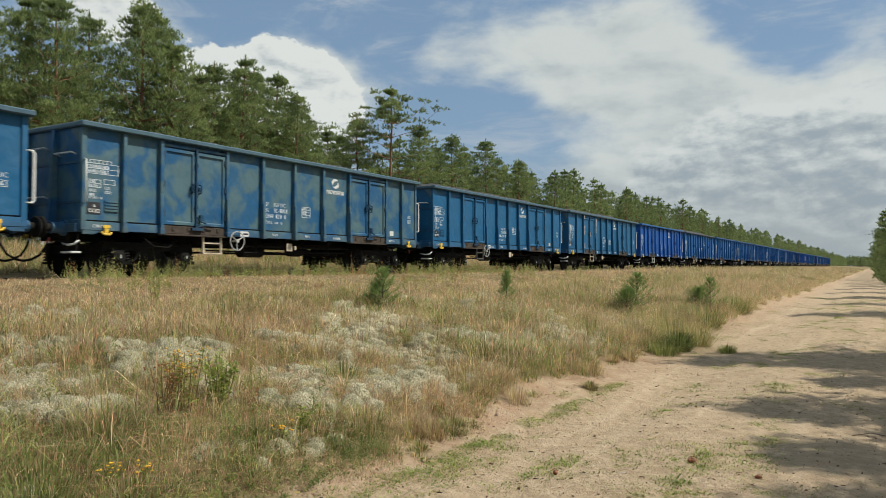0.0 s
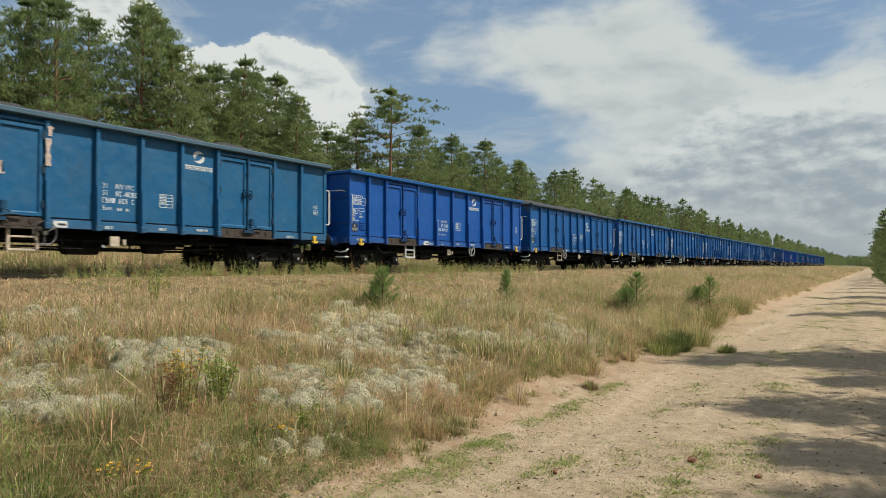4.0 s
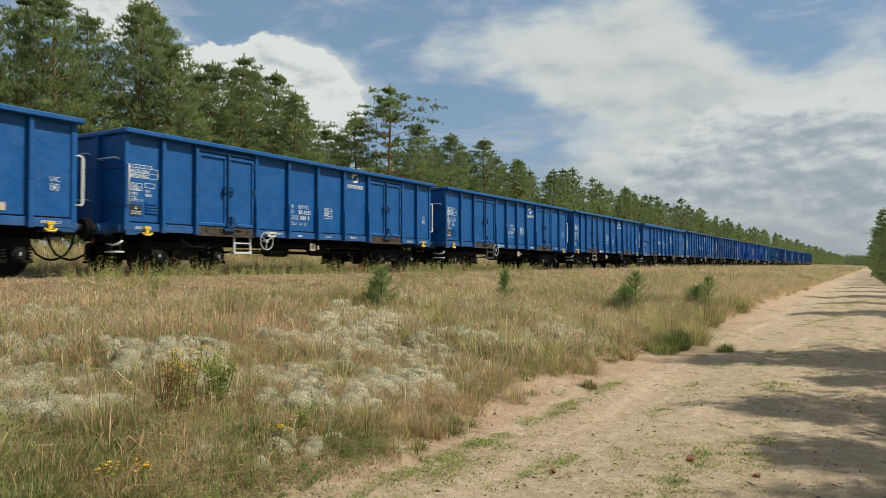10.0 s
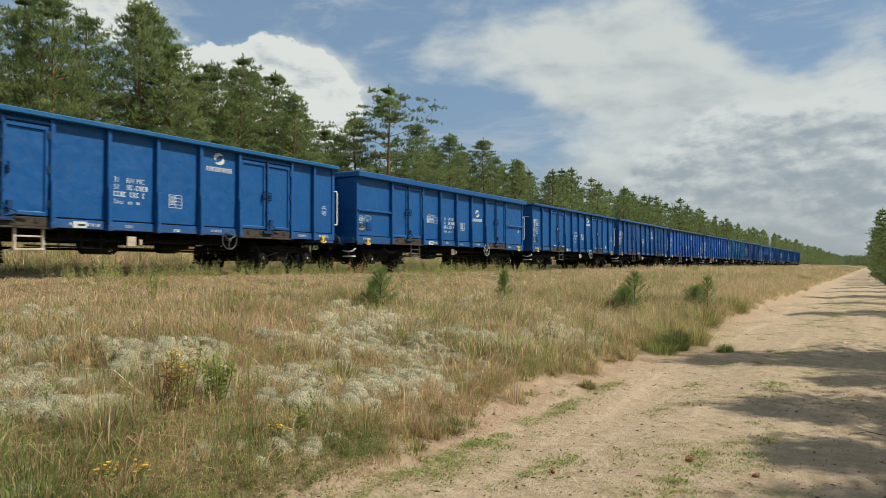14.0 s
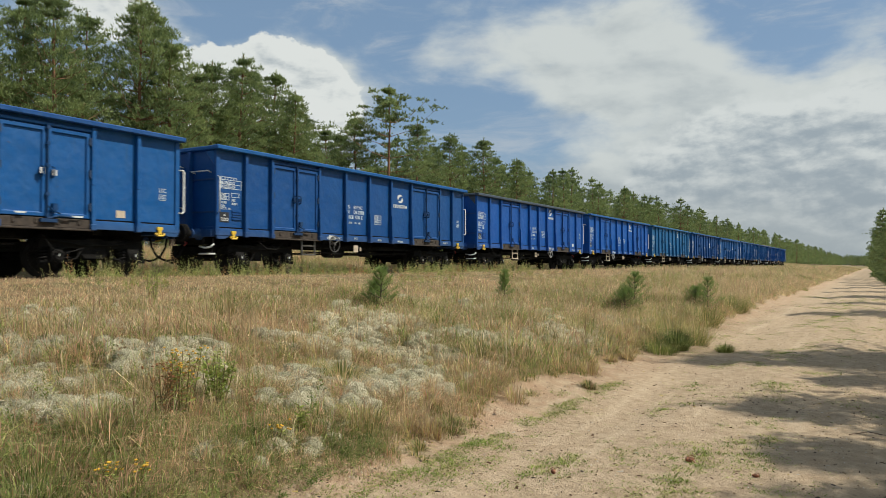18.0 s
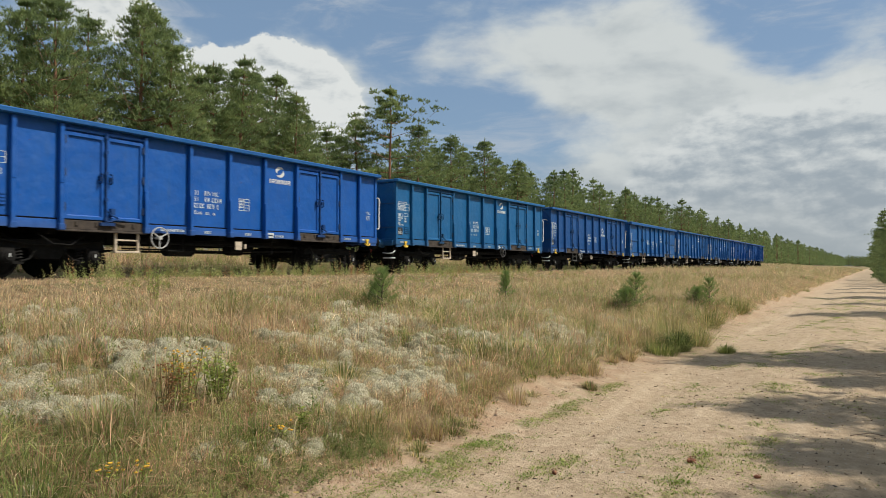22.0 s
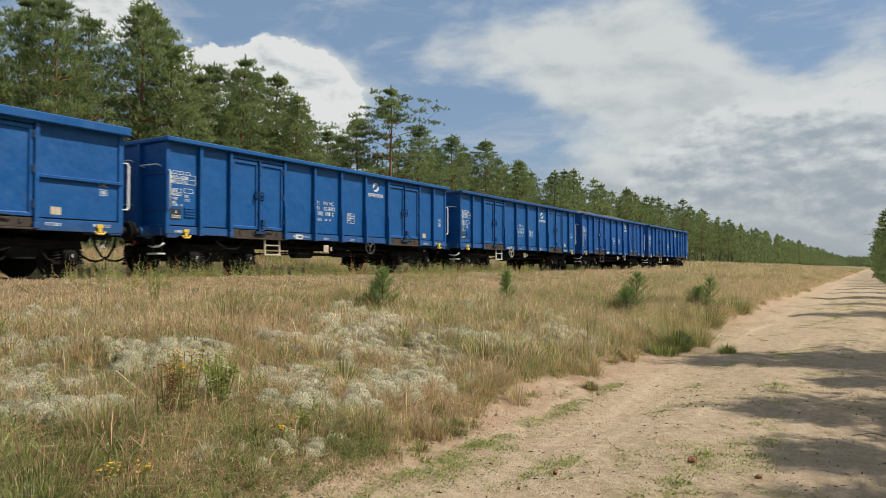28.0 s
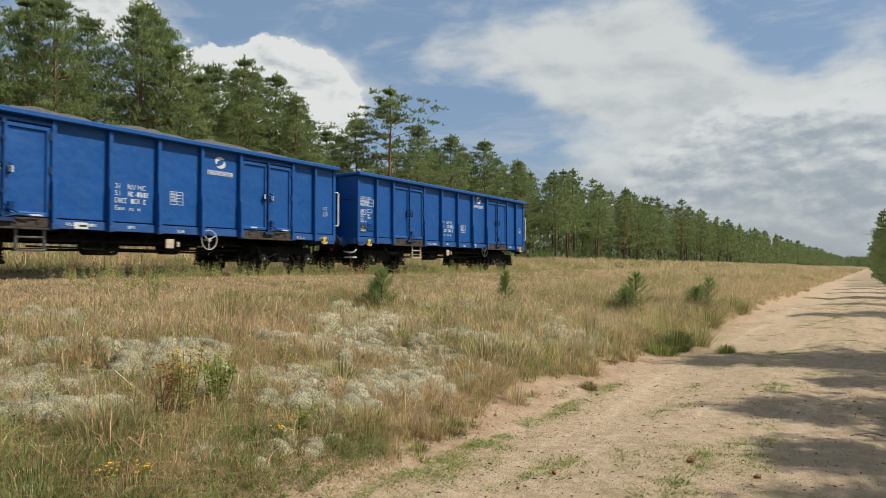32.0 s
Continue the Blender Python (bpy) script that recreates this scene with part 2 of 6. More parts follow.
NEEDLE = foliage("pine_needles", (0.080, 0.130, 0.058), (0.385, 0.450, 0.175), thin=0.45)
YOUNG = foliage("young_pine_needles", (0.17, 0.25, 0.075), (0.30, 0.38, 0.13), thin=0.45)
BLADE = foliage("grass_blades", None, None, "tint", 0.45)
CUSHION = foliage("pale_cushions", None, None, "tint", 0.35)
FLOWER = plain("yellow_petals", (0.66, 0.37, 0.03), 0.7, 0.0, 0.3, 60.0)
WITHERED = plain("withered_heads", (0.20, 0.085, 0.03), 0.8, 0.0, 0.4, 60.0)
STALK = plain("plant_stalks", (0.16, 0.12, 0.05), 0.8, 0.0, 0.3, 30.0)


def lichen_material():
    m, n, p, o = material("lichen_crust", 0.95, 0.0, 0.1)
    g = n.add("ShaderNodeNewGeometry")
    lace = n.noise(g.outputs["Position"], 75.0, 5.0, 0.75)
    soft = n.noise(g.outputs["Position"], 14.0, 4.0)
    k = n.math("ADD", n.ramp(lace, 0.36, 0.60), n.math("MULTIPLY", n.math("SUBTRACT", soft, 0.5), 0.6))
    base = n.mix(k, (0.215, 0.195, 0.115), (0.63, 0.585, 0.44))
    r = g.outputs["Random Per Island"]
    base = n.mix(1.0, base, n.mix(r, (0.78, 0.80, 0.74), (1.12, 1.10, 1.06)), "MULTIPLY")
    n.link(base, p.inputs["Base Color"])
    bump(n, p, lace, 1.0, 0.03)
    return m


LICHEN = lichen_material()


def bark():
    m, n, p, o = material("pine_bark", 0.9, 0.0, 0.2)
    c = coords(n)
    f = n.noise(n.scaled(c, (6.0, 6.0, 1.6)), 2.2, 6.0, 0.65)
    up = n.ramp(n.math("ADD", n.xyz(c)[2], n.math("MULTIPLY", f, 2.0)), 2.2, 5.2)
    dark = n.mix(f, (0.06, 0.045, 0.035), (0.17, 0.125, 0.10))
    light = n.mix(f, (0.17, 0.085, 0.05), (0.30, 0.165, 0.10))
    n.link(n.mix(up, dark, light), p.inputs["Base Color"])
    bump(n, p, f, 0.6, 0.03)
    return m


BARK = bark()


def ground_material():
    """Sand along the track way, poor sandy soil with litter in the meadow, needle litter in the woods."""
    m, n, p, o = material("ground_cover", 0.95, 0.0, 0.15)
    g = place(n)
    x, y, z = n.xyz(g)
    wob = n.noise(g, 0.55, 5.0, 0.6)
    wob2 = n.noise(g, 3.2, 4.0, 0.6)
    grain = n.noise(g, 90.0, 3.0, 0.7)
    lump = n.noise(g, 9.0, 6.0, 0.65)
    edge = n.math("ADD", x, n.math("ADD", n.math("MULTIPLY", wob, 0.7), n.math("MULTIPLY", wob2, 0.5)))
    edge = n.math("ADD", edge, n.ramp(y, 3.2, 4.8, -0.5, 0.0))
    onroad = n.math("MULTIPLY", n.ramp(edge, -3.45, -2.9), n.ramp(edge, 2.6, 1.9))
    speck = n.noise(g, 38.0, 4.0, 0.7)
    sand = n.mix(n.ramp(lump, 0.3, 0.7), (0.345, 0.260, 0.172), (0.485, 0.373, 0.256))
    sand = n.mix(n.ramp(wob2, 0.45, 0.75, 0.0, 0.35), sand, (0.30, 0.205, 0.130))
    sand = n.mix(n.ramp(grain, 0.52, 0.72, 0.0, 0.45), sand, (0.22, 0.155, 0.10))
    sand = n.mix(n.ramp(speck, 0.57, 0.68, 0.0, 0.65), sand, (0.17, 0.125, 0.08))
    # ruts and wash lines run along the way
    rut = n.noise(n.scaled(g, (3.4, 0.22, 1.0)), 1.0, 4.0)
    sand = n.mix(n.ramp(rut, 0.5, 0.72, 0.0, 0.35), sand, (0.56, 0.445, 0.315))
    pink = n.math("MULTIPLY", n.ramp(x, -2.5, -3.3), n.ramp(wob2, 0.35, 0.6))
    sand = n.mix(n.math("MULTIPLY", pink, 0.4), sand, (0.36, 0.215, 0.135))
    soil = n.mix(n.ramp(lump, 0.3, 0.7), (0.13, 0.095, 0.05), (0.29, 0.215, 0.12))
    soil = n.mix(n.ramp(wob2, 0.42, 0.62, 0.0, 0.7), soil, (0.15, 0.145, 0.06))
    litter = n.mix(lump, (0.05, 0.035, 0.022), (0.13, 0.09, 0.055))
    wood = n.math("MAXIMUM", n.ramp(x, -25.5, -27.5), n.ramp(x, 2.4, 3.6))
    base = n.mix(onroad, soil, sand)
    base = n.mix(wood, base, litter)
    bed = n.math("MULTIPLY", n.ramp(x, -18.0, -17.7), n.ramp(x, -13.2, -13.5))
    base = n.mix(bed, base, n.mix(grain, (0.10, 0.085, 0.07), (0.30, 0.27, 0.24)))
    n.link(base, p.inputs["Base Color"])
    h = n.math("ADD", n.math("MULTIPLY", n.noise(g, 14.0, 7.0, 0.7), 0.8), n.math("MULTIPLY", speck, 0.35))
    bump(n, p, h, 0.9, 0.05)
    return m


GROUND = ground_material()


# ---- mesh helpers ----
class Build:
    """Collects faces of one mesh."""

    def __init__(self):
        self.v, self.f = [], []

    def hexa(self, pts):
        b = len(self.v)
        self.v += [tuple(p) for p in pts]
        for q in ((0, 3, 2, 1), (4, 5, 6, 7), (0, 1, 5, 4), (1, 2, 6, 5), (2, 3, 7, 6), (3, 0, 4, 7)):
            self.f.append(tuple(b + i for i in q))
        return self

    def box(self, x0, x1, y0, y1, z0, z1):
        return self.hexa([(x0, y0, z0), (x1, y0, z0), (x1, y1, z0), (x0, y1, z0), (x0, y0, z1), (x1, y0, z1), (x1, y1, z1), (x0, y1, z1)])

    def tube(self, pts, radii, n=6, closed=False):
        pts = [Vector(p) for p in pts]
        if not isinstance(radii, (list, tuple)):
            radii = [radii] * len(pts)
        b = len(self.v)
        side = None
        m = len(pts)
        for i, p in enumerate(pts):
            if closed:
                d = pts[(i + 1) % m] - pts[i - 1]
            else:
                d = pts[min(i + 1, m - 1)] - pts[max(i - 1, 0)]
            d.normalize()
            if side is None:
                side = d.orthogonal().normalized()
            side = (side - d * side.dot(d)).normalized()
            up = d.cross(side)
            for k in range(n):
                a = 2 * math.pi * k / n
                self.v.append(tuple(p + (side * math.cos(a) + up * math.sin(a)) * radii[i]))
        for i in range(m if closed else m - 1):
            j = (i + 1) % m
            for k in range(n):
                l = (k + 1) % n
                self.f.append((b + i * n + k, b + i * n + l, b + j * n + l, b + j * n + k))
        if not closed:
            self.f.append(tuple(b + k for k in reversed(range(n))))
            self.f.append(tuple(b + (m - 1) * n + k for k in range(n)))
        return self

    def lathe(self, x, y, z, axis, profile, n=16):
        """A turned body: profile of (offset along axis, radius)."""
        b = len(self.v)
        for o, r in profile:
            for k in range(n):
                a = 2 * math.pi * k / n
                c, s = r * math.cos(a), r * math.sin(a)
                self.v.append((x + o, y + c, z + s) if axis == "x" else (x + s, y + o, z + c) if axis == "y" else (x + c, y + s, z + o))
        for i in range(len(profile) - 1):
            for k in range(n):
                l = (k + 1) % n
                self.f.append((b + i * n + k, b + i * n + l, b + (i + 1) * n + l, b + (i + 1) * n + k))
        self.f.append(tuple(b + k for k in reversed(range(n))))
        self.f.append(tuple(b + (len(profile) - 1) * n + k for k in range(n)))
        return self

    def mesh(self, name, mat, soft=0.0, smooth=False):
        me = bpy.data.meshes.new(name)
        me.from_pydata(self.v, [], self.f)
        bm = bmesh.new()
        bm.from_mesh(me)
        bmesh.ops.recalc_face_normals(bm, faces=bm.faces)
        if soft:
            bmesh.ops.bevel(bm, geom=list(bm.edges), offset=soft, segments=1, affect="EDGES", clamp_overlap=True)
        bm.to_mesh(me)
        bm.free()
        if smooth:
            me.polygons.foreach_set("use_smooth", [True] * len(me.polygons))
        me.materials.append(mat)
        return me


def part(name, me, parent, label="", colour=None, at=None):
    ob = new(name, me)
    ob.parent = parent
    if label:
        ob["label"] = label
    if colour:
        ob.color = colour
    if at is not None:
        ob.matrix_basis = at
    return ob


def lattice(i, j, seed):
    h = np.sin(i * 127.1 + j * 311.7 + seed * 74.7) * 43758.5453
    return h - np.floor(h)


def vnoise(x, y, seed=0):
    """Smooth noise from 0 to 1 over arrays."""
    x, y = np.asarray(x, float), np.asarray(y, float)
    i, j = np.floor(x), np.floor(y)
    u, v = x - i, y - j
    u, v = u * u * (3 - 2 * u), v * v * (3 - 2 * v)
    return ((lattice(i, j, seed) * (1 - u) + lattice(i + 1, j, seed) * u) * (1 - v)
            + (lattice(i, j + 1, seed) * (1 - u) + lattice(i + 1, j + 1, seed) * u) * v)


# ---- ground ----
RAIL_Z = 1.30
TRACK_X = -15.67
CROSS_X = [-2600, -60, -32, -26, -21, -18.6, -17.9, -17.5, -13.7, -13.3, -12.7, -11.6, -9.5, -7.0, -5.4, -4.5, -4.0, -3.6, -3.2, -2.2, -1.4, -0.3, 0.5, 1.1, 1.7, 2.6, 7, 60, 2600]
CROSS_Z = [2.6, 2.5, 2.35, 2.15, 1.72, 1.42, 1.30, 1.10, 1.10, 1.26, 1.30, 1.20, 0.97, 0.70, 0.52, 0.38, 0.26, 0.10, 0.02, -0.02, 0.02, 0.03, -0.03, 0.02, 0.04, 0.14, 0.3, 0.6, 1.2]


def height(x, y):
    """The lie of the land."""
    x, y = np.asarray(x, float), np.asarray(y, float)
    wav = (vnoise(y * 0.35, x * 0.0, 3) - 0.5) * 0.5
    near = np.clip((x + 12.6) / 2.0, 0, 1) * np.clip((2.5 - x) / 3.0, 0, 1)
    z = np.interp(x + wav * near, CROSS_X, CROSS_Z)
    meadow = np.clip((x + 12.6) / 1.5, 0, 1) * np.clip((-3.4 - x) / 1.0, 0, 1)
    z = z + meadow * ((vnoise(x * 0.8, y * 0.8, 5) - 0.5) * 0.26 + (vnoise(x * 2.3, y * 2.3, 6) - 0.5) * 0.10)
    road = np.clip((x + 3.8) / 0.6, 0, 1) * np.clip((2.5 - x) / 1.0, 0, 1)
    z = z + road * ((vnoise(x * 1.7, y * 0.5, 8) - 0.5) * 0.07 + (vnoise(x * 5, y * 4, 9) - 0.5) * 0.03)
    far = np.clip((-18.6 - x) / 2.0, 0, 1) + np.clip((x - 2.2) / 2.0, 0, 1)
    z = z + far * (vnoise(x * 0.3, y * 0.3, 11) - 0.5) * 0.35
    return z


def spaced(start, stop, step, grow, end):
    a = list(np.arange(start, stop, step))
    while a[-1] < end:
        step *= grow
        a.append(a[-1] + step)
    return a


xr = spaced(-3.0, 6.0, 0.12, 1.25, 2600)
xl = [-v for v in spaced(3.12, 13.5, 0.15, 1.2, 2600)]
gx = np.array(sorted(xl + xr))
gy = np.array(sorted([-v for v in spaced(0.2, 6.0, 0.3, 1.4, 400)] + spaced(0.0, 18.0, 0.14, 1.05, 4500)))
GX, GY = np.meshgrid(gx, gy)
GZ = height(GX, GY)
nx, ny = len(gx), len(gy)
ground_mesh = bpy.data.meshes.new("ground")
idx = np.arange(nx * ny).reshape(ny, nx)
quads = np.stack([idx[:-1, :-1], idx[:-1, 1:], idx[1:, 1:], idx[1:, :-1]], -1).reshape(-1, 4)


def raw_mesh(name, co, faces, mat, tint=None, smooth=False):
    """A mesh from arrays of points and of faces (all with the same number of corners), with a colour for each point."""
    me = bpy.data.meshes.new(name)
    k = faces.shape[1]
    me.vertices.add(len(co))
    me.vertices.foreach_set("co", np.ascontiguousarray(co, np.float32).ravel())
    me.loops.add(faces.size)
    me.loops.foreach_set("vertex_index", np.ascontiguousarray(faces, np.int32).ravel())
    me.polygons.add(len(faces))
    me.polygons.foreach_set("loop_start", np.arange(0, faces.size, k, dtype=np.int32))
    if smooth:
        me.polygons.foreach_set("use_smooth", np.ones(len(faces), bool))
    me.update(calc_edges=True)
    if tint is not None:
        a = me.attributes.new("tint", "FLOAT_COLOR", "POINT")
        a.data.foreach_set("color", np.c_[tint, np.ones(len(tint))].astype(np.float32).ravel())
    me.materials.append(mat)
    return me


ground = new("ground", raw_mesh("ground", np.c_[GX.ravel(), GY.ravel(), GZ.ravel()], quads, GROUND, smooth=True))
tagged(ground, "sandy track beside a dry meadow and a low railway bank", "ground", kind="structure")

# ---- railway line ----
rails = tagged(new("railway_track"), "single railway track on a weedy low bank", "railway track", kind="structure")
rails.location = (TRACK_X, 0, RAIL_Z)
for sx in (-0.755, 0.755):
    b = Build()
    y0, y1 = -120, 900
    b.box(sx - 0.035, sx + 0.035, y0, y1, -0.045, 0.0)
    b.box(sx - 0.009, sx + 0.009, y0, y1, -0.13, -0.045)
    b.box(sx - 0.065, sx + 0.065, y0, y1, -0.155, -0.13)
    part("rail", b.mesh("rail", RAIL), rails)
sleeper = Build().hexa([(-1.3, -0.13, -0.34), (1.3, -0.13, -0.34), (1.3, 0.13, -0.34), (-1.3, 0.13, -0.34),
                        (-1.27, -0.10, -0.16), (1.27, -0.10, -0.16), (1.27, 0.10, -0.16), (-1.27, 0.10, -0.16)]).mesh("sleeper", CONCRETE)

# ---- wagons ----
L2 = 6.44
# two makes of wagon: wide middle bays, or all bays alike; the posts stand evenly to both sides of the middle
WIDE, EVEN = (0.97, 1.94, 3.92, 5.19), (1.14, 2.24, 4.24, 5.34)
SIDE, TOP, SILL_LO, SILL_HI = 1.42, 3.30, 1.02, 1.24


def posts_of(make):
    return make + (L2,) + tuple(2 * L2 - y for y in reversed(make))


def seams_of(make):
    """Where the two leaves of each doorway meet."""
    mid = (make[1] + make[2]) / 2
    return mid, 2 * L2 - mid


MESHES = {}


def cached(key, make):
    if key not in MESHES:
        MESHES[key] = make()
    return MESHES[key]


def mirrored(me, key):
    """The same part for the other side of the wagon."""
    def make():
        m = me.copy()
        bm = bmesh.new()
        bm.from_mesh(m)
        bmesh.ops.scale(bm, vec=(-1, 1, 1), verts=bm.verts)
        bmesh.ops.reverse_faces(bm, faces=bm.faces)
        bm.to_mesh(m)
        bm.free()
        return m
    return cached(key, make)


def side_wall():
    b = Build()
    b.box(SIDE - 0.03, SIDE, -L2, L2, SILL_HI, TOP - 0.1)
    return b.mesh("side_wall", PAINT)


def sill(make, cut):
    """The side sill: plates between the feet of the posts, with a gap below the wall; none below the doors."""
    b = Build()
    ys = (0.0,) + posts_of(make) + (2 * L2,)
    top = SILL_HI - 0.035
    for i, (y0, y1) in enumerate(zip(ys[:-1], ys[1:])):
        if y1 - y0 > 1.6 or not cut and i in (0, 1, 8, 9):
            continue
        y0, y1 = y0 - L2 + 0.04, y1 - L2 - 0.04
        b.hexa([(SIDE - 0.02, y0, SILL_LO), (SIDE + 0.04, y0, SILL_LO), (SIDE + 0.04, y1, SILL_LO), (SIDE - 0.02, y1, SILL_LO),
                (SIDE - 0.02, y0, top), (SIDE + 0.025, y0, top), (SIDE + 0.025, y1, top), (SIDE - 0.02, y1, top)])
    if not cut:
        for y0, y1 in ((0.02, make[1] - 0.04), (2 * L2 - make[1] + 0.04, 2 * L2 - 0.02)):
            b.box(SIDE - 0.02, SIDE + 0.04, y0 - L2, y1 - L2, SILL_LO - 0.05, top)
    b.box(SIDE - 0.20, SIDE - 0.022, -L2 + 0.02, L2 - 0.02, SILL_LO + 0.02, SILL_HI - 0.13)
    # the deeper corner plates, cut away slantwise behind the towing hooks
    for q in (-1, 1):
        y0, y1, y2 = q * (L2 - 0.02), q * (L2 - 0.28), q * (L2 - 0.48)
        b.hexa([(SIDE - 0.015, y0, SILL_LO - 0.09), (SIDE + 0.03, y0, SILL_LO - 0.09), (SIDE + 0.03, y1, SILL_LO - 0.09), (SIDE - 0.015, y1, SILL_LO - 0.09),
                (SIDE - 0.015, y0, SILL_LO - 0.001), (SIDE + 0.03, y0, SILL_LO - 0.001), (SIDE + 0.03, y2, SILL_LO - 0.001), (SIDE - 0.015, y2, SILL_LO - 0.001)])
    return b.mesh("sill", PAINT, 0.006)


def door_sill():
    b = Build()
    b.box(SIDE - 0.02, SIDE + 0.055, -0.95, 0.95, 1.02, 1.21)
    b.box(SIDE - 0.02, SIDE + 0.10, -1.02, 1.02, 0.975, 1.018)
    for y in (-0.66, -0.21, 0.24, 0.69):
        b.box(SIDE + 0.056, SIDE + 0.075, y - 0.03, y + 0.03, 1.09, 1.20)
    return b.mesh("door_sill", RUSTY, 0.008)


def post(deep):
    b = Build()
    x1 = SIDE + 0.10
    w = 0.045
    b.box(SIDE, x1, -w, w, 1.95, TOP - 0.13)
    x2 = SIDE + (0.15 if deep else 0.115)
    b.hexa([(SIDE, -w, SILL_LO - 0.02), (x2, -w, SILL_LO - 0.02), (x2, w, SILL_LO - 0.02), (SIDE, w, SILL_LO - 0.02),
            (SIDE, -w, 1.95), (x2 - 0.02, -w, 1.95), (x2 - 0.02, w, 1.95), (SIDE, w, 1.95)])
    b.box(SIDE, x2 + 0.008, -0.065, 0.065, SILL_LO - 0.025, SILL_LO + 0.10)
    return b.mesh("post", PAINT, 0.007)


def corner_post():
    b = Build()
    b.box(SIDE - 0.05, SIDE + 0.035, -0.02, 0.10, SILL_LO, TOP - 0.1)
    return b.mesh("corner_post", PAINT, 0.008)


def door():
    """One leaf: a raised border round a pressed inner field, 0.9 m wide, round its middle."""
    b = Build()
    x0, x1 = SIDE, SIDE + 0.06
    y, z0, z1, r = 0.455, 1.23, 3.03, 0.075
    rings = [(x0, 0.0), (x1, 0.006), (x1, r), (x0 + 0.022, r + 0.015)]
    for x, i in rings:
        b.v += [(x, -y + i, z0 + i), (x, y - i, z0 + i), (x, y - i, z1 - i), (x, -y + i, z1 - i)]
    for k in range(3):
        for c in range(4):
            d = (c + 1) % 4
            b.f.append((4 * k + c, 4 * k + d, 4 * k + 4 + d, 4 * k + 4 + c))
    b.f += [(12, 13, 14, 15), (3, 2, 1, 0)]
    return b.mesh("door", PAINT, 0.004)


def lock_bar():
    """The upright locking bar, with its guides and the two-armed lever at its foot."""
    b = Build()
    b.tube([(SIDE + 0.085, 0, 1.14), (SIDE + 0.085, 0, 3.10)], 0.021, 6)
    for z in (1.26, 1.68, 2.25, 2.70, 3.02):
        b.box(SIDE + 0.05, SIDE + 0.110, -0.036, 0.036, z - 0.035, z + 0.035)
    b.tube([(SIDE + 0.09, 0.0, 1.46), (SIDE + 0.125, 0.12, 1.34), (SIDE + 0.13, 0.26, 1.30)], 0.02, 5)
    b.tube([(SIDE + 0.09, 0.0, 1.20), (SIDE + 0.13, 0.25, 1.26), (SIDE + 0.13, 0.52, 1.24)], 0.02, 5)
    b.box(SIDE + 0.05, SIDE + 0.12, 0.10, 0.20, 1.36, 1.50)
    b.box(SIDE + 0.05, SIDE + 0.12, -0.14, 0.20, 1.12, 1.19)
    return b.mesh("lock_bar", PAINT)


def handle():
    b = Build()
    b.tube([(SIDE + 0.05, 0, 2.24), (SIDE + 0.12, 0, 2.22), (SIDE + 0.13, 0, 2.13), (SIDE + 0.12, 0, 2.04), (SIDE + 0.05, 0, 2.02)], 0.018, 5)
    b.box(SIDE + 0.02, SIDE + 0.08, -0.035, 0.035, 2.08, 2.17)
    return b.mesh("handle", PAINT)


def hinge():
    b = Build()
    b.box(SIDE + 0.02, SIDE + 0.085, -0.035, 0.035, -0.07, 0.07)
    b.tube([(SIDE + 0.075, 0, -0.09), (SIDE + 0.075, 0, 0.09)], 0.02, 6)
    return b.mesh("hinge", PAINT)


def door_rail():
    b = Build()
    b.box(SIDE, SIDE + 0.07, -0.95, 0.95, 3.06, 3.12)
    return b.mesh("door_header", PAINT, 0.008)


def top_rail(thick):
    """The rim: a hollow section round all four walls, lower on the inside of the corners."""
    b = Build()
    h = 0.19 if thick else 0.115
    o = SIDE + (0.19 if thick else 0.17)
    e = L2 + 0.10
    for s in (-1, 1):
        x0, x1 = sorted((s * (SIDE - 0.04), s * o))
        b.hexa([(x0, -e, TOP - h), (x1, -e, TOP - h), (x1, e, TOP - h), (x0, e, TOP - h),
                (x0, -e, TOP), (x1, -e, TOP), (x1, e, TOP), (x0, e, TOP)])
        y0, y1 = sorted((s * (L2 - 0.04), s * e))
        b.box(-SIDE + 0.041, SIDE - 0.041, y0, y1, TOP - h, TOP - 0.012)
        # gussets below the rim at the corners
        for r in (-1, 1):
            b.hexa([(r * (SIDE - 0.35), s * (L2 - 0.02), TOP - h - 0.05), (r * (SIDE - 0.04), s * (L2 - 0.02), TOP - h - 0.38), (r * (SIDE - 0.04), s * (L2 + 0.03), TOP - h - 0.38), (r * (SIDE - 0.35), s * (L2 + 0.03), TOP - h - 0.05),
                    (r * (SIDE - 0.35), s * (L2 - 0.02), TOP - h), (r * (SIDE - 0.04), s * (L2 - 0.02), TOP - h), (r * (SIDE - 0.04), s * (L2 + 0.03), TOP - h), (r * (SIDE - 0.35), s * (L2 + 0.03), TOP - h)])
    return b.mesh("top_rail", PAINT, 0.02)


def end_wall():
    b = Build()
    b.box(-SIDE + 0.031, SIDE - 0.031, -L2, -L2 + 0.03, SILL_HI, TOP - 0.12)
    return b.mesh("end_wall", PAINT)


def end_rib():
    return Build().box(-SIDE + 0.03, SIDE - 0.03, -L2 - 0.025, -L2 - 0.001, -0.02, 0.02).mesh("end_rib", PAINT)


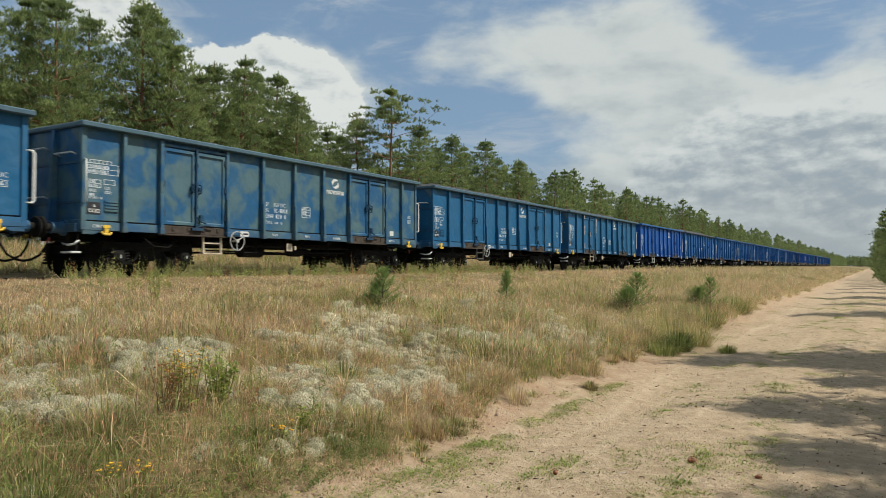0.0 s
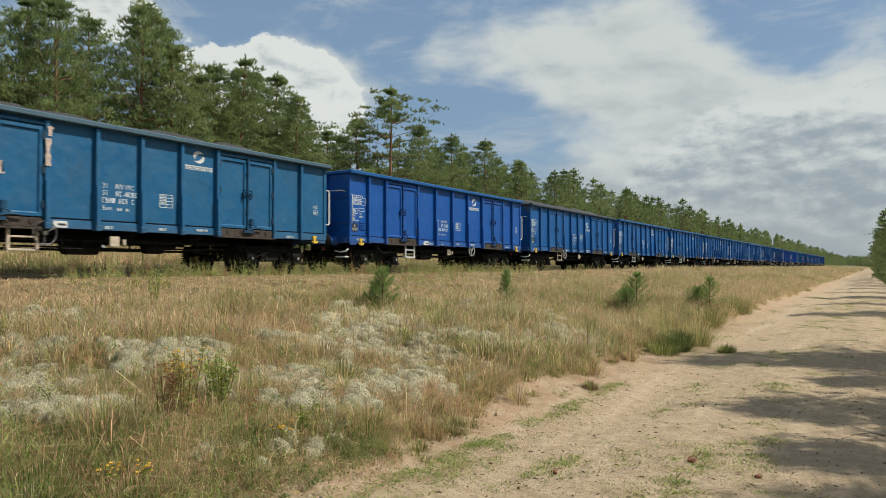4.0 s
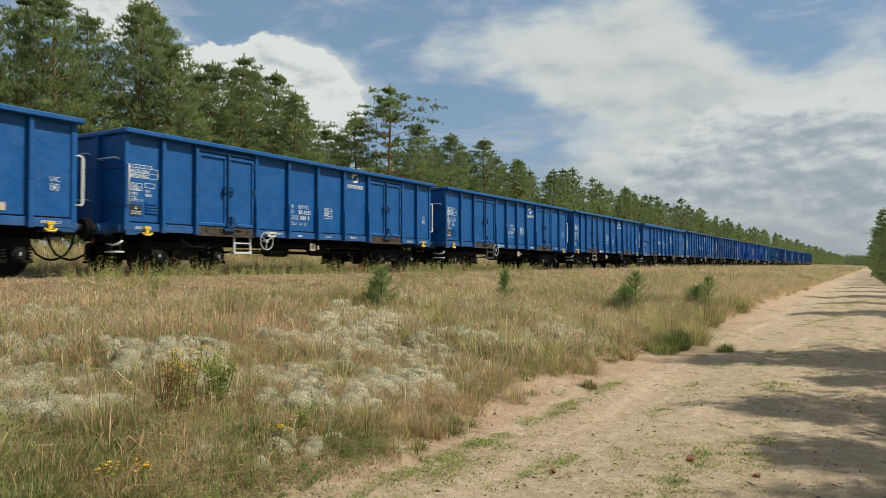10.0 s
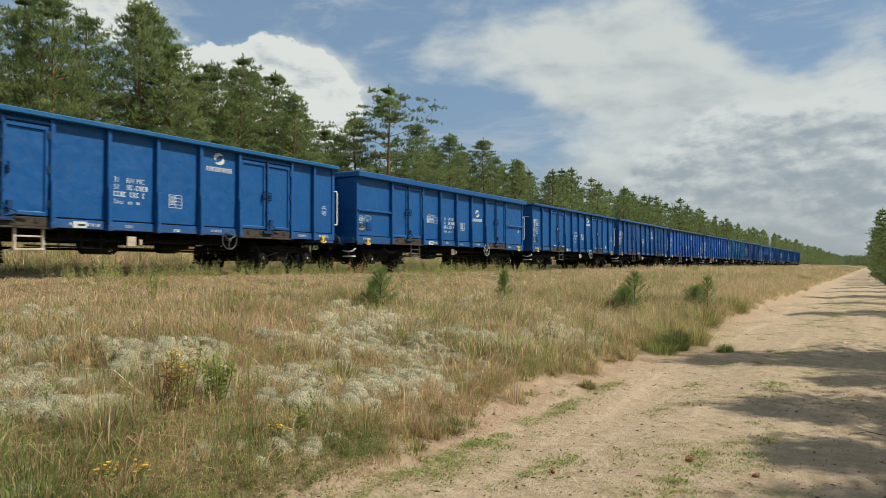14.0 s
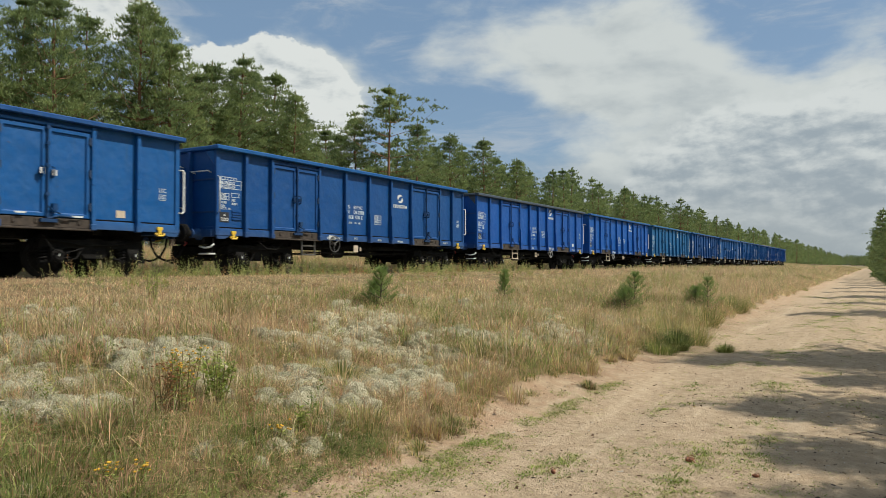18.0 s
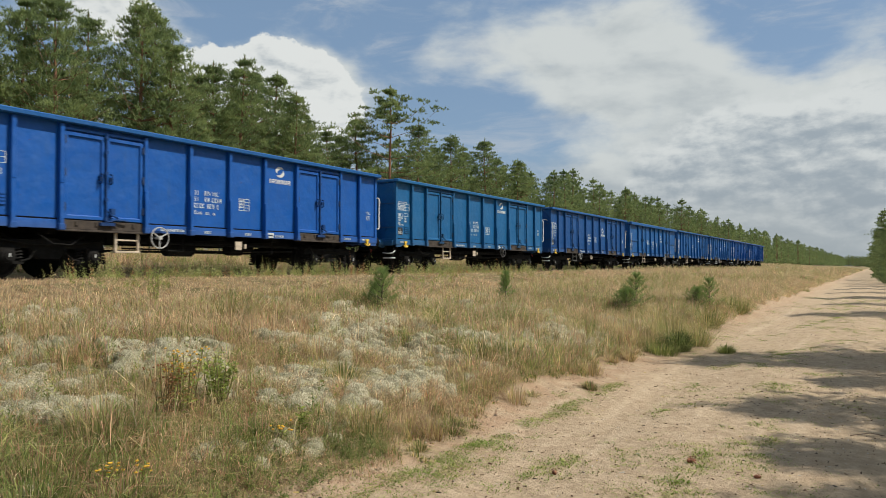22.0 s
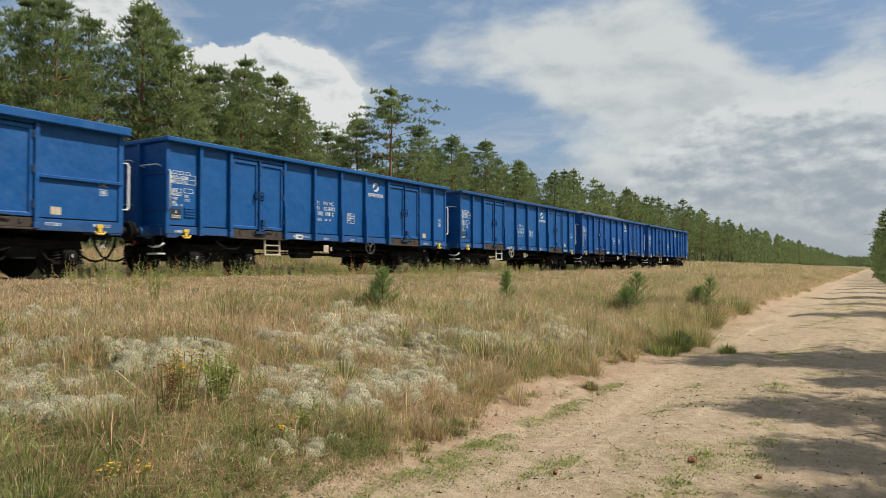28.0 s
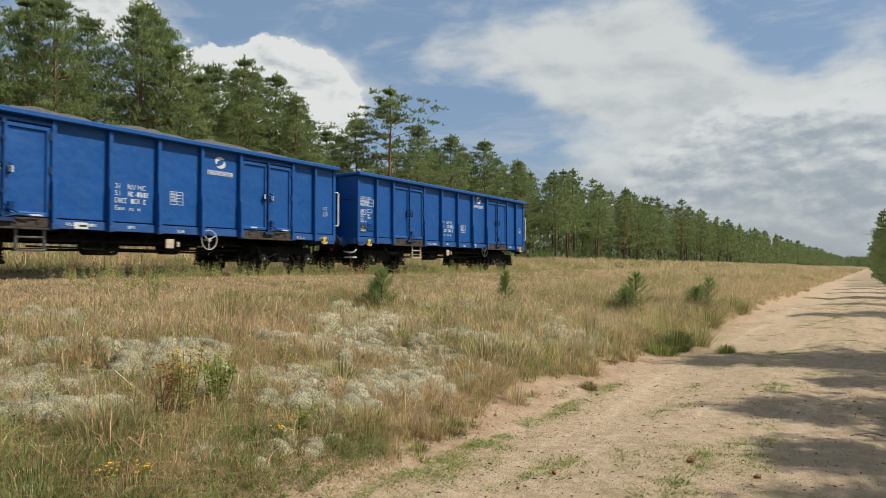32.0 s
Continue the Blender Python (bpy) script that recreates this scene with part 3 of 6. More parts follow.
def end_post():
    """A tapering stiffener on the end wall, deepest at its foot."""
    b = Build()
    w = 0.055
    b.hexa([(-w, -L2 - 0.20, SILL_LO), (w, -L2 - 0.20, SILL_LO), (w, -L2, SILL_LO), (-w, -L2, SILL_LO),
            (-w, -L2 - 0.09, TOP - 0.12), (w, -L2 - 0.09, TOP - 0.12), (w, -L2, TOP - 0.12), (-w, -L2, TOP - 0.12)])
    return b.mesh("end_post", PAINT, 0.008)


def headstock():
    b = Build()
    b.box(-1.38, 1.38, -L2 - 0.03, -L2 + 0.14, SILL_LO - 0.03, SILL_HI)
    b.box(-1.36, 1.36, -L2 - 0.09, -L2 - 0.03, 0.98, 1.16)
    return b.mesh("headstock", PAINT, 0.01)


def buffer_housing():
    b = Build()
    b.lathe(0, -L2 - 0.03, 1.07, "y", [(0, 0.17), (-0.035, 0.17), (-0.04, 0.14), (-0.10, 0.125), (-0.27, 0.115), (-0.275, 0.13), (-0.31, 0.13), (-0.315, 0.09)], 18)
    return b.mesh("buffer_housing", PAINT)


def buffer_head():
    b = Build()
    b.lathe(0, -L2 - 0.03, 1.07, "y", [(-0.30, 0.085), (-0.46, 0.085), (-0.465, 0.20), (-0.49, 0.228), (-0.53, 0.20), (-0.548, 0.10), (-0.55, 0.0)], 18)
    return b.mesh("buffer_head", BLACK)


def coupler():
    """Draw hook with its shackle."""
    b = Build()
    b.tube([(0, -L2 - 0.03, 1.02), (0, -L2 - 0.35, 1.0)], 0.05, 8)
    b.tube([(-0.06, -L2 - 0.30, 1.0), (-0.07, -L2 - 0.57, 0.93), (0.07, -L2 - 0.57, 0.93), (0.06, -L2 - 0.30, 1.0)], 0.022, 6)
    return b.mesh("coupler", BLACK)


def air_hose():
    b = Build()
    b.tube([(0, -L2 - 0.04, 0.96), (0.01, -L2 - 0.10, 0.72), (0.01, -L2 - 0.24, 0.50), (0, -L2 - 0.42, 0.40), (0, -L2 - 0.58, 0.37)], 0.028, 6)
    return b.mesh("air_hose", BLACK)


def release_rod():
    return Build().tube([(0.98, -L2 - 0.02, 0.98), (1.0, -L2 - 0.05, 0.70), (0.98, -L2 - 0.04, 0.48)], 0.016, 5).mesh("release_rod", BLACK)


def hose_cock():
    b = Build()
    b.tube([(0.37, -L2 - 0.06, 0.86), (0.47, -L2 - 0.10, 0.84), (0.52, -L2 - 0.20, 0.76)], 0.022, 6)
    return b.mesh("hose_cock", RED)


def flash(y, z, w, h, x=SIDE + 0.115):
    return Build().box(x, x + 0.004, y - w / 2, y + w / 2, z, z + h).mesh("white_flash", WHITE)


def hand_rail():
    """A bent tube that stands off past the end of the side."""
    b = Build()
    x = SIDE + 0.02
    b.tube([(x, -L2 + 0.02, 2.52), (x, -L2 - 0.13, 2.53), (x, -L2 - 0.17, 2.48), (x, -L2 - 0.17, 1.55), (x, -L2 - 0.13, 1.50), (x, -L2 + 0.02, 1.50)], 0.019, 6)
    return b.mesh("hand_rail", WHITE, smooth=True)


def far_rail():
    """The handrail past the far end, on the side that is seen."""
    b = Build()
    x = SIDE + 0.03
    b.tube([(x, L2 - 0.02, 2.52), (x, L2 + 0.09, 2.53), (x, L2 + 0.125, 2.48), (x, L2 + 0.125, 1.55), (x, L2 + 0.09, 1.50), (x, L2 - 0.02, 1.50)], 0.013, 6)
    return b.mesh("hand_rail", WHITE, smooth=True)


def corner_rail():
    b = Build()
    x = SIDE + 0.05
    b.tube([(x - 0.02, -L2 + 0.05, 2.52), (x + 0.06, -L2 + 0.03, 2.50), (x + 0.06, -L2 + 0.03, 1.62), (x - 0.02, -L2 + 0.05, 1.60)], 0.017, 6)
    return b.mesh("corner_rail", WHITE, smooth=True)


def end_grip():
    b = Build()
    b.tube([(-0.3, -L2 + 0.0, 0.0), (-0.3, -L2 - 0.12, 0.03), (0.3, -L2 - 0.12, 0.03), (0.3, -L2, 0.0)], 0.018, 6)
    return b.mesh("end_grip", WHITE, smooth=True)


def shunter_step():
    b = Build()
    b.tube([(1.05, -L2 - 0.02, 0.95), (1.05, -L2 - 0.06, 0.56), (1.36, -L2 - 0.06, 0.55), (1.36, -L2 - 0.02, 0.95)], 0.014, 6)
    return b.mesh("shunter_step", BLACK)


def step_tread():
    return Build().box(1.03, 1.40, -L2 - 0.20, -L2 + 0.02, 0.53, 0.57).mesh("step_tread", WHITE, 0.006)


def coupling_bar():
    """The uncoupling lever's white grip."""
    b = Build()
    b.tube([(0.95, -L2 - 0.10, 0.74), (1.20, -L2 - 0.14, 0.70), (1.38, -L2 - 0.12, 0.72), (1.42, -L2 - 0.04, 0.80)], 0.022, 6)
    return b.mesh("coupling_grip", WHITE, smooth=True)


def ladder(mat):
    """The door step: two flat hangers and one or two treads."""
    b = Build()
    for y in (-0.31, 0.255):
        b.box(SIDE - 0.03, SIDE + 0.015, y, y + 0.055, 0.56, 1.00)
    b.box(SIDE - 0.12, SIDE + 0.03, -0.31, 0.31, 0.55, 0.595)
    b.box(SIDE - 0.05, SIDE + 0.02, -0.255, 0.255, 0.81, 0.845)
    return b.mesh("door_step", mat, 0.006)


def hand_wheel(mat):
    b = Build()
    x, z, r = SIDE + 0.10, 0.91, 0.24
    b.tube([(x, r * math.cos(a), z + r * math.sin(a)) for a in [2 * math.pi * i / 20 for i in range(20)]], 0.015, 5, closed=True)
    for i in range(3):
        a = 2 * math.pi * i / 3 + 0.5
        b.tube([(x - 0.02, 0, z), (x, r * math.cos(a), z + r * math.sin(a))], 0.016, 5)
    b.lathe(x - 0.16, 0, z, "x", [(0, 0.03), (0.14, 0.03), (0.15, 0.05), (0.18, 0.05)], 10)
    return b.mesh("brake_wheel", mat)


def tow_hook():
    b = Build()
    x = SIDE + 0.03
    b.box(x - 0.03, x + 0.05, -0.075, 0.075, 1.07, 1.14)
    b.box(x - 0.02, x + 0.045, -0.045, 0.045, 0.97, 1.075)
    b.tube([(x + 0.03, -0.125, 0.99), (x + 0.05, -0.07, 0.94), (x + 0.05, 0.07, 0.94), (x + 0.03, 0.125, 0.99)], 0.026, 6)
    return b.mesh("tow_hook", YELLOW, 0.004)


def floor():
    b = Build()
    b.box(-SIDE + 0.035, SIDE - 0.035, -L2 + 0.035, L2 - 0.035, SILL_HI - 0.06, SILL_HI)
    return b.mesh("floor", RUSTY)


def centre_sill():
    b = Build()
    b.box(-0.28, 0.28, -L2 + 0.15, L2 - 0.15, 0.82, SILL_HI - 0.065)
    for y in (-4.5, -1.9, 0, 1.9, 4.5):
        b.box(-1.2, 1.2, y - 0.09, y + 0.09, 0.92, SILL_HI - 0.065)
    b.box(0.7, 0.8, -3.0, 3.0, 0.78, 0.90)
    b.box(-0.8, -0.7, -3.0, 3.0, 0.78, 0.90)
    return b.mesh("centre_sill", BLACK)


def air_tank():
    b = Build()
    b.lathe(0.75, -1.0, 0.68, "y", [(-0.45, 0.0), (-0.44, 0.12), (-0.38, 0.18), (0.38, 0.18), (0.44, 0.12), (0.45, 0.0)], 14)
    b.tube([(0.75, -1.2, 0.8), (0.75, -1.2, 1.0)], 0.02, 5)
    b.tube([(0.75, -0.8, 0.8), (0.75, -0.8, 1.0)], 0.02, 5)
    return b.mesh("air_tank", BLACK, smooth=False)


def brake_gear():
    b = Build()
    b.lathe(0.5, 1.1, 0.72, "y", [(-0.3, 0.0), (-0.29, 0.17), (0.2, 0.17), (0.22, 0.06), (0.6, 0.05)], 12)
    b.tube([(1.15, -2.9, 0.80), (1.15, 2.9, 0.80)], 0.025, 5)
    b.tube([(1.05, -2.8, 0.66), (0.9, 0.2, 0.64), (1.05, 2.8, 0.68)], 0.022, 5)
    b.tube([(0.2, -3.2, 0.62), (0.2, 3.2, 0.62)], 0.03, 5)
    for y in (-2.2, -0.1, 1.8):
        b.tube([(1.2, y, 0.93), (1.22, y, 0.60), (1.0, y + 0.1, 0.58)], 0.018, 5)
    b.tube([(1.3, -1.75, 0.92), (1.3, -1.75, 0.62), (1.3, -1.3, 0.62), (1.3, -1.3, 0.92)], 0.018, 5)
    b.tube([(1.34, 3.2, 0.9), (1.36, 3.4, 0.6), (1.3, 3.7, 0.5), (1.34, 4.1, 0.62)], 0.014, 5)
    b.tube([(1.35, -4.9, 0.92), (1.37, -4.6, 0.72), (1.37, -4.2, 0.70), (1.35, -3.9, 0.90)], 0.014, 5)
    return b.mesh("brake_gear", BLACK)


def valve_plate():
    b = Build()
    b.box(SIDE - 0.06, SIDE - 0.03, -0.11, 0.11, 0.68, 0.90)
    b.box(SIDE - 0.06, SIDE - 0.02, 0.2, 0.27, 0.72, 0.84)
    return b.mesh("valve_plate", CREAM, 0.004)


def bogie_frame():
    b = Build()
    for s in (-1, 1):
        x0, x1 = sorted((s * 0.96, s * 1.10))
        b.hexa([(x0, -1.25, 0.62), (x1, -1.25, 0.62), (x1, 1.25, 0.62), (x0, 1.25, 0.62),
                (x0, -1.2, 0.80), (x1, -1.2, 0.80), (x1, 1.2, 0.80), (x0, 1.2, 0.80)])
        b.hexa([(x0, -0.22, 0.40), (x1, -0.22, 0.40), (x1, 0.22, 0.40), (x0, 0.22, 0.40),
                (x0, -0.42, 0.64), (x1, -0.42, 0.64), (x1, 0.42, 0.64), (x0, 0.42, 0.64)])
        for q in (-1, 1):
            b.tube([(s * 1.12, q * 0.30, 0.60), (s * 1.15, q * 0.45, 0.40), (s * 1.15, q * 0.62, 0.36)], 0.025, 5)
    b.box(-1.1, 1.1, -0.2, 0.2, 0.45, 0.84)
    b.box(-1.0, 1.0, -1.25, -1.12, 0.55, 0.75)
    b.box(-1.0, 1.0, 1.12, 1.25, 0.55, 0.75)
    b.tube([(1.15, -1.15, 0.80), (1.17, -0.4, 0.70), (1.17, 0.4, 0.70), (1.15, 1.15, 0.80)], 0.02, 5)
    return b.mesh("bogie_frame", BLACK, 0.01)


def axle_box():
    b = Build()
    b.box(0.98, 1.20, -0.14, 0.14, 0.33, 0.62)
    b.lathe(1.20, 0, 0.46, "x", [(0, 0.14), (0.05, 0.14), (0.06, 0.10), (0.09, 0.09)], 12)
    b.box(1.02, 1.16, -0.34, 0.34, 0.30, 0.36)
    return b.mesh("axle_box", BLACK)


def axle_cap():
    b = Build()
    b.box(1.291, 1.297, -0.012, 0.012, 0.44, 0.51)
    return b.mesh("axle_cap", WHITE)


def spring():
    b = Build()
    pts = []
    for i in range(25):
        a = 2 * math.pi * i / 6
        pts.append((1.10 + 0.075 * math.cos(a), 0.075 * math.sin(a), 0.36 + 0.25 * i / 24))
    b.tube(pts, 0.022, 3)
    return b.mesh("spring", BLACK)


def wheelset():
    b = Build()
    for s in (-1, 1):
        prof = [(0.0, 0.10), (0.0, 0.455), (0.02, 0.485), (0.035, 0.465), (0.12, 0.455), (0.13, 0.40), (0.07, 0.36), (0.07, 0.16), (0.12, 0.12), (0.12, 0.09)]
        if s > 0:
            b.lathe(0.70, 0, 0, "x", prof, 18)
        else:
            b.lathe(-0.70, 0, 0, "x", [(-o, r) for o, r in prof], 18)
    b.lathe(-1.05, 0, 0, "x", [(0, 0.06), (0.3, 0.08), (1.8, 0.08), (2.1, 0.06)], 12)
    for s in (-1, 1):
        for i in range(4):
            a = math.pi * i / 2
            b.box(s * 0.785 - 0.012, s * 0.785 + 0.012, 0.25 * math.cos(a) - 0.05, 0.25 * math.cos(a) + 0.05, 0.25 * math.sin(a) - 0.05, 0.25 * math.sin(a) + 0.05)
    return b.mesh("wheelset", BLACK)


def stencil(lines, y, z, h, rng, gap=1.55, x=SIDE + 0.003):
    """Rows of short bars, as lettering that cannot be made out. lines: the numbers of signs in each group."""
    b = Build()
    for row, groups in enumerate(lines):
        yy, zz = y, z - row * h * gap
        for g in groups:
            if g < 0:
                yy += -g * h * 0.72
                continue
            for _ in range(g):
                w = h * rng.choice((0.42, 0.55, 0.55))
                k = rng.random()
                if k < 0.45:
                    b.box(x - 0.002, x + 0.002, yy, yy + w, zz, zz + h * 0.2)
                    b.box(x - 0.002, x + 0.002, yy, yy + w * 0.38, zz, zz + h)
                    b.box(x - 0.002, x + 0.002, yy, yy + w, zz + h * 0.8, zz + h)
                elif k < 0.75:
                    b.box(x - 0.002, x + 0.002, yy, yy + w * 0.34, zz, zz + h)
                    b.box(x - 0.002, x + 0.002, yy + w * 0.66, yy + w, zz, zz + h)
                    b.box(x - 0.002, x + 0.002, yy, yy + w, zz + h * 0.4, zz + h * 0.6)
                else:
                    b.box(x - 0.002, x + 0.002, yy, yy + w, zz, zz + h)
                yy += h * 0.72
    return b


def grid_mark(y, z, w, h, rows, cols, x=SIDE + 0.003):
    b = Build()
    t = 0.014
    for i in range(rows + 1):
        b.box(x - 0.002, x + 0.002, y, y + w, z + h * i / rows - t / 2, z + h * i / rows + t / 2)
    for i in range(cols + 1):
        b.box(x - 0.003, x + 0.003, y + w * i / cols - t / 2, y + w * i / cols + t / 2, z, z + h)
    return b


def crescent(s, y0, z0):
    """One of the two hooked crescents of the emblem, turned against each other."""
    b = Build()
    x, n = SIDE + 0.003, 10
    for i in range(n + 1):
        a = 0.75 + math.pi * (0.05 + 0.85 * i / n)
        w = 0.080 * math.sin(math.pi * (i + 0.15) / (n + 0.3))
        for dx in (-0.002, 0.002):
            for r in (0.122 - w * 0.55, 0.122 + w * 0.55):
                b.v.append((x + dx, y0 + s * (0.03 + r * math.cos(a) * 1.35), z0 + s * r * math.sin(a) * 0.95))
    for i in range(n):
        k = 4 * i
        for q in ((0, 1), (1, 3), (3, 2), (2, 0)):
            b.f.append((k + q[0], k + q[1], k + 4 + q[1], k + 4 + q[0]))
    b.f += [(0, 1, 3, 2), (4 * n, 4 * n + 2, 4 * n + 3, 4 * n + 1)]
    return b


def word_bar(y, z):
    """The word below the emblem, as a row of plain open blocks."""
    b = Build()
    x = SIDE + 0.003
    for i in range(8):
        for y0, y1, z0, z1 in ((0, 0.082, 0.092, 0.115), (0, 0.024, 0, 0.0915), (0.058, 0.082, 0, 0.0915), (0.0245, 0.0575, 0.04, 0.06))[:3 + i % 2]:
            b.box(x - 0.002, x + 0.002, y + y0, y + y1, z + z0, z + z1)
        y += 0.106
    return b


def lettering(text, y, z, h, x=SIDE + 0.003):
    """Painted letters on the side of a wagon, h high, from the built-in font; joined to other marks by gather()."""
    curve = bpy.data.curves.new("letters", "FONT")
    curve.body, curve.size, curve.extrude, curve.resolution_u = text, h / 0.70, 0.002, 2
    ob = bpy.data.objects.new("letters", curve)
    me = ob.to_mesh()
    b = Build()
    b.v = [(x + v.co.z, y + v.co.x * 0.92, z + v.co.y) for v in me.vertices]
    b.f = [tuple(p.vertices) for p in me.polygons]
    ob.to_mesh_clear()
    bpy.data.objects.remove(ob)
    bpy.data.curves.remove(curve)
    return b


def gather(*pieces):
    b = Build()
    for t in pieces:
        b.f += [tuple(i + len(b.v) for i in q) for q in t.f]
        b.v += t.v
    return b


def plate(y0, y1, z0, z1, x=SIDE + 0.003):
    return Build().box(x - 0.003, x + 0.003, y0, y1, z0, z1)


def signs(seed, special, make, logo, numbers, grid_low):
    """The lettering of one wagon's side: name, mesh, label."""
    rng = random.Random(seed)
    n = -L2
    out_ = []
    # main number block: country and traffic marks can be read, the running number is barred
    y, h, row = n + make[3] + 0.16, 0.112, 0.158
    z = numbers - h
    if special:
        y = n + 5.55
    block = [lettering("31", y, z, h), lettering("RIV MC", y + 0.31, z, h), lettering("51", y, z - row, h), stencil([(2,), ], y + 0.33, z - row, h, rng),
             lettering("-", y + 0.50, z - row, h), stencil([(4,)], y + 0.56, z - row, h, rng),
             stencil([(4, -1, 3, -1, 1)], y, z - 2 * row, h, rng), lettering("Eaos", y, z - 3 * row, h * 0.9), stencil([(3, -2, 2)], y + 0.36, z - 3 * row, 0.06, rng)]
    out_.append(("number_block", gather(*block).mesh("number_block", MARK), "rows of white stencilled letters and bars"))
    ty = n + make[3] + 1.62 if not special else n + 6.85
    g = gather(grid_mark(ty, grid_low, 0.36, 0.30, 4, 2), stencil([(4,), (4,), (4,)], ty + 0.03, grid_low + 0.23, 0.05, rng, 1.5))
    out_.append(("load_table", g.mesh("load_table", MARK), ""))
    ly = n + 2 * L2 - (make[2] + make[3]) / 2
    for s in (-1, 1):
        out_.append(("emblem", crescent(s, ly, logo).mesh("emblem", WHITE), "white crescent of an emblem"))
    out_.append(("word_bar", word_bar(ly - 0.41, logo - 0.33).mesh("word_bar", WHITE), ""))
    y, z = n + 0.14, 2.27
    if special:
        y, z = n + 4.32, 1.90
    p = gather(grid_mark(y - 0.02, z - 0.04, 0.74, 0.22, 2, 1), grid_mark(y + 0.05, z + 0.18, 0.5, 0.07, 1, 5), stencil([(10,), (10,)], y, z + 0.075, 0.07, rng, 1.4))
    out_.append(("data_panel", p.mesh("data_panel", MARK), ""))
    z = 1.96 if not special else 1.72
    y = n + 0.16
    scraps = [grid_mark(y, z - 0.02, 0.28, 0.16, 2, 2), stencil([(4,), (5,)], y + 0.02, z + 0.07, 0.055, rng), stencil([(4,), (3,)], y + 0.02, z - 0.12, 0.06, rng),
             grid_mark(y + 0.36, z + 0.06, 0.26, 0.10, 1, 1), stencil([(3,), (4,)], y + 0.38, z - 0.05, 0.06, rng), stencil([(6, -1, 2)], y + 0.01, z - 0.27, 0.05, rng)]
    out_.append(("note_block", gather(*scraps).mesh("note_block", MARK), ""))
    out_.append(("sign_plate", plate(n + 0.12, n + 0.44, 1.36, 1.62).mesh("sign_plate", PLATE), "black sign plate"))
    t = Build()
    for k in range(3):
        for y0, y1, z0, z1 in ((0, 0.07, 0, 0.013), (0, 0.07, 0.062, 0.075), (0, 0.013, 0.0135, 0.0615), (0.057, 0.07, 0.0135, 0.0615)):
            t.box(SIDE + 0.006, SIDE + 0.009, n + 0.17 + 0.085 * k + y0, n + 0.17 + 0.085 * k + y1, 1.40 + z0, 1.40 + z1)
    t.box(SIDE + 0.006, SIDE + 0.009, n + 0.26, n + 0.32, 1.52, 1.535)
    t.box(SIDE + 0.006, SIDE + 0.009, n + 0.28, n + 0.30, 1.54, 1.58)
    out_.append(("sign_mark", t.mesh("sign_mark", WHITE), ""))
    c = plate(n + 0.53, n + 0.86, 1.42, 1.70, SIDE + 0.01)
    for k in range(4):
        c.box(SIDE + 0.012, SIDE + 0.03, n + 0.54, n + 0.85, 1.44 + 0.065 * k, 1.465 + 0.065 * k)
    out_.append(("label_holder", c.mesh("label_holder", PAINT), ""))
    e = n + 12.33
    t = gather(lettering("UIC", e, 1.95, 0.10), stencil([(2,)], e + 0.06, 1.80, 0.07, rng), grid_mark(e + 0.02, 1.775, 0.17, 0.12, 1, 1))
    out_.append(("end_mark", t.mesh("end_mark", MARK), ""))
    yy = n + 11.28 + rng.uniform(-0.05, 0.05)
    if rng.random() < 0.45:
        out_.append(("paper_label", plate(yy, yy + 0.22, 1.30, 1.46).mesh("paper_label", CREAM if rng.random() < 0.6 else WHITE), ""))
    xs_ = SIDE + 0.042
    t = Build()
    for y0, w in ((0.2, 0.5), (4.2, 0.8), (5.5, 0.3), (6.8, 0.3), (8.0, 0.4), (11.1, 0.4), (12.0, 0.5)):
        if rng.random() < 0.8:
            y0 += rng.uniform(0, 0.2)
            k = stencil([(max(2, int(w / 0.05)),)], n + y0, 1.05 + rng.uniform(0, 0.05), 0.06, rng, x=xs_)
            t.f += [tuple(i + len(t.v) for i in q) for q in k.f]
            t.v += k.v
    out_.append(("sill_mark", t.mesh("sill_mark", MARK), ""))
    y0 = rng.choice((4.4, 4.4, 7.75))
    out_.append(("white_plate", plate(n + y0, n + y0 + 0.30, 1.035, 1.17, xs_).mesh("white_plate", WHITE), ""))
    out_.append(("plate_stroke", plate(n + y0 + 0.10, n + y0 + 0.27, 1.08, 1.12, xs_ + 0.003).mesh("plate_stroke", PLATE), "black stroke on a white plate"))
    return out_


def peeled():
    """Ragged pale strips where the paint has come off along the door edges."""
    rng = random.Random(9)
    out_ = []
    for y, z, h in ((2.26, 2.95, 0.2), (2.28, 2.05, 0.5), (2.28, 1.30, 0.25), (4.22, 2.25, 0.55), (4.26, 2.85, 0.2), (3.30, 2.0, 0.25)):
        b = Build()
        n = 6
        w = [rng.uniform(0.03, 0.10) for _ in range(n + 1)]
        for i in range(n):
            z0, z1 = z + h * i / n, z + h * (i + 1) / n
            y0 = y - L2
            x0, x1 = SIDE + 0.115, SIDE + 0.12
            b.hexa([(x0, y0 - w[i] / 2, z0), (x1, y0 - w[i] / 2, z0), (x1, y0 + w[i], z0), (x0, y0 + w[i], z0),
                    (x0, y0 - w[i + 1] / 2, z1), (x1, y0 - w[i + 1] / 2, z1), (x1, y0 + w[i + 1], z1), (x0, y0 + w[i + 1], z1)])
        out_.append(b.mesh("peeled_paint", PEEL))
    return out_




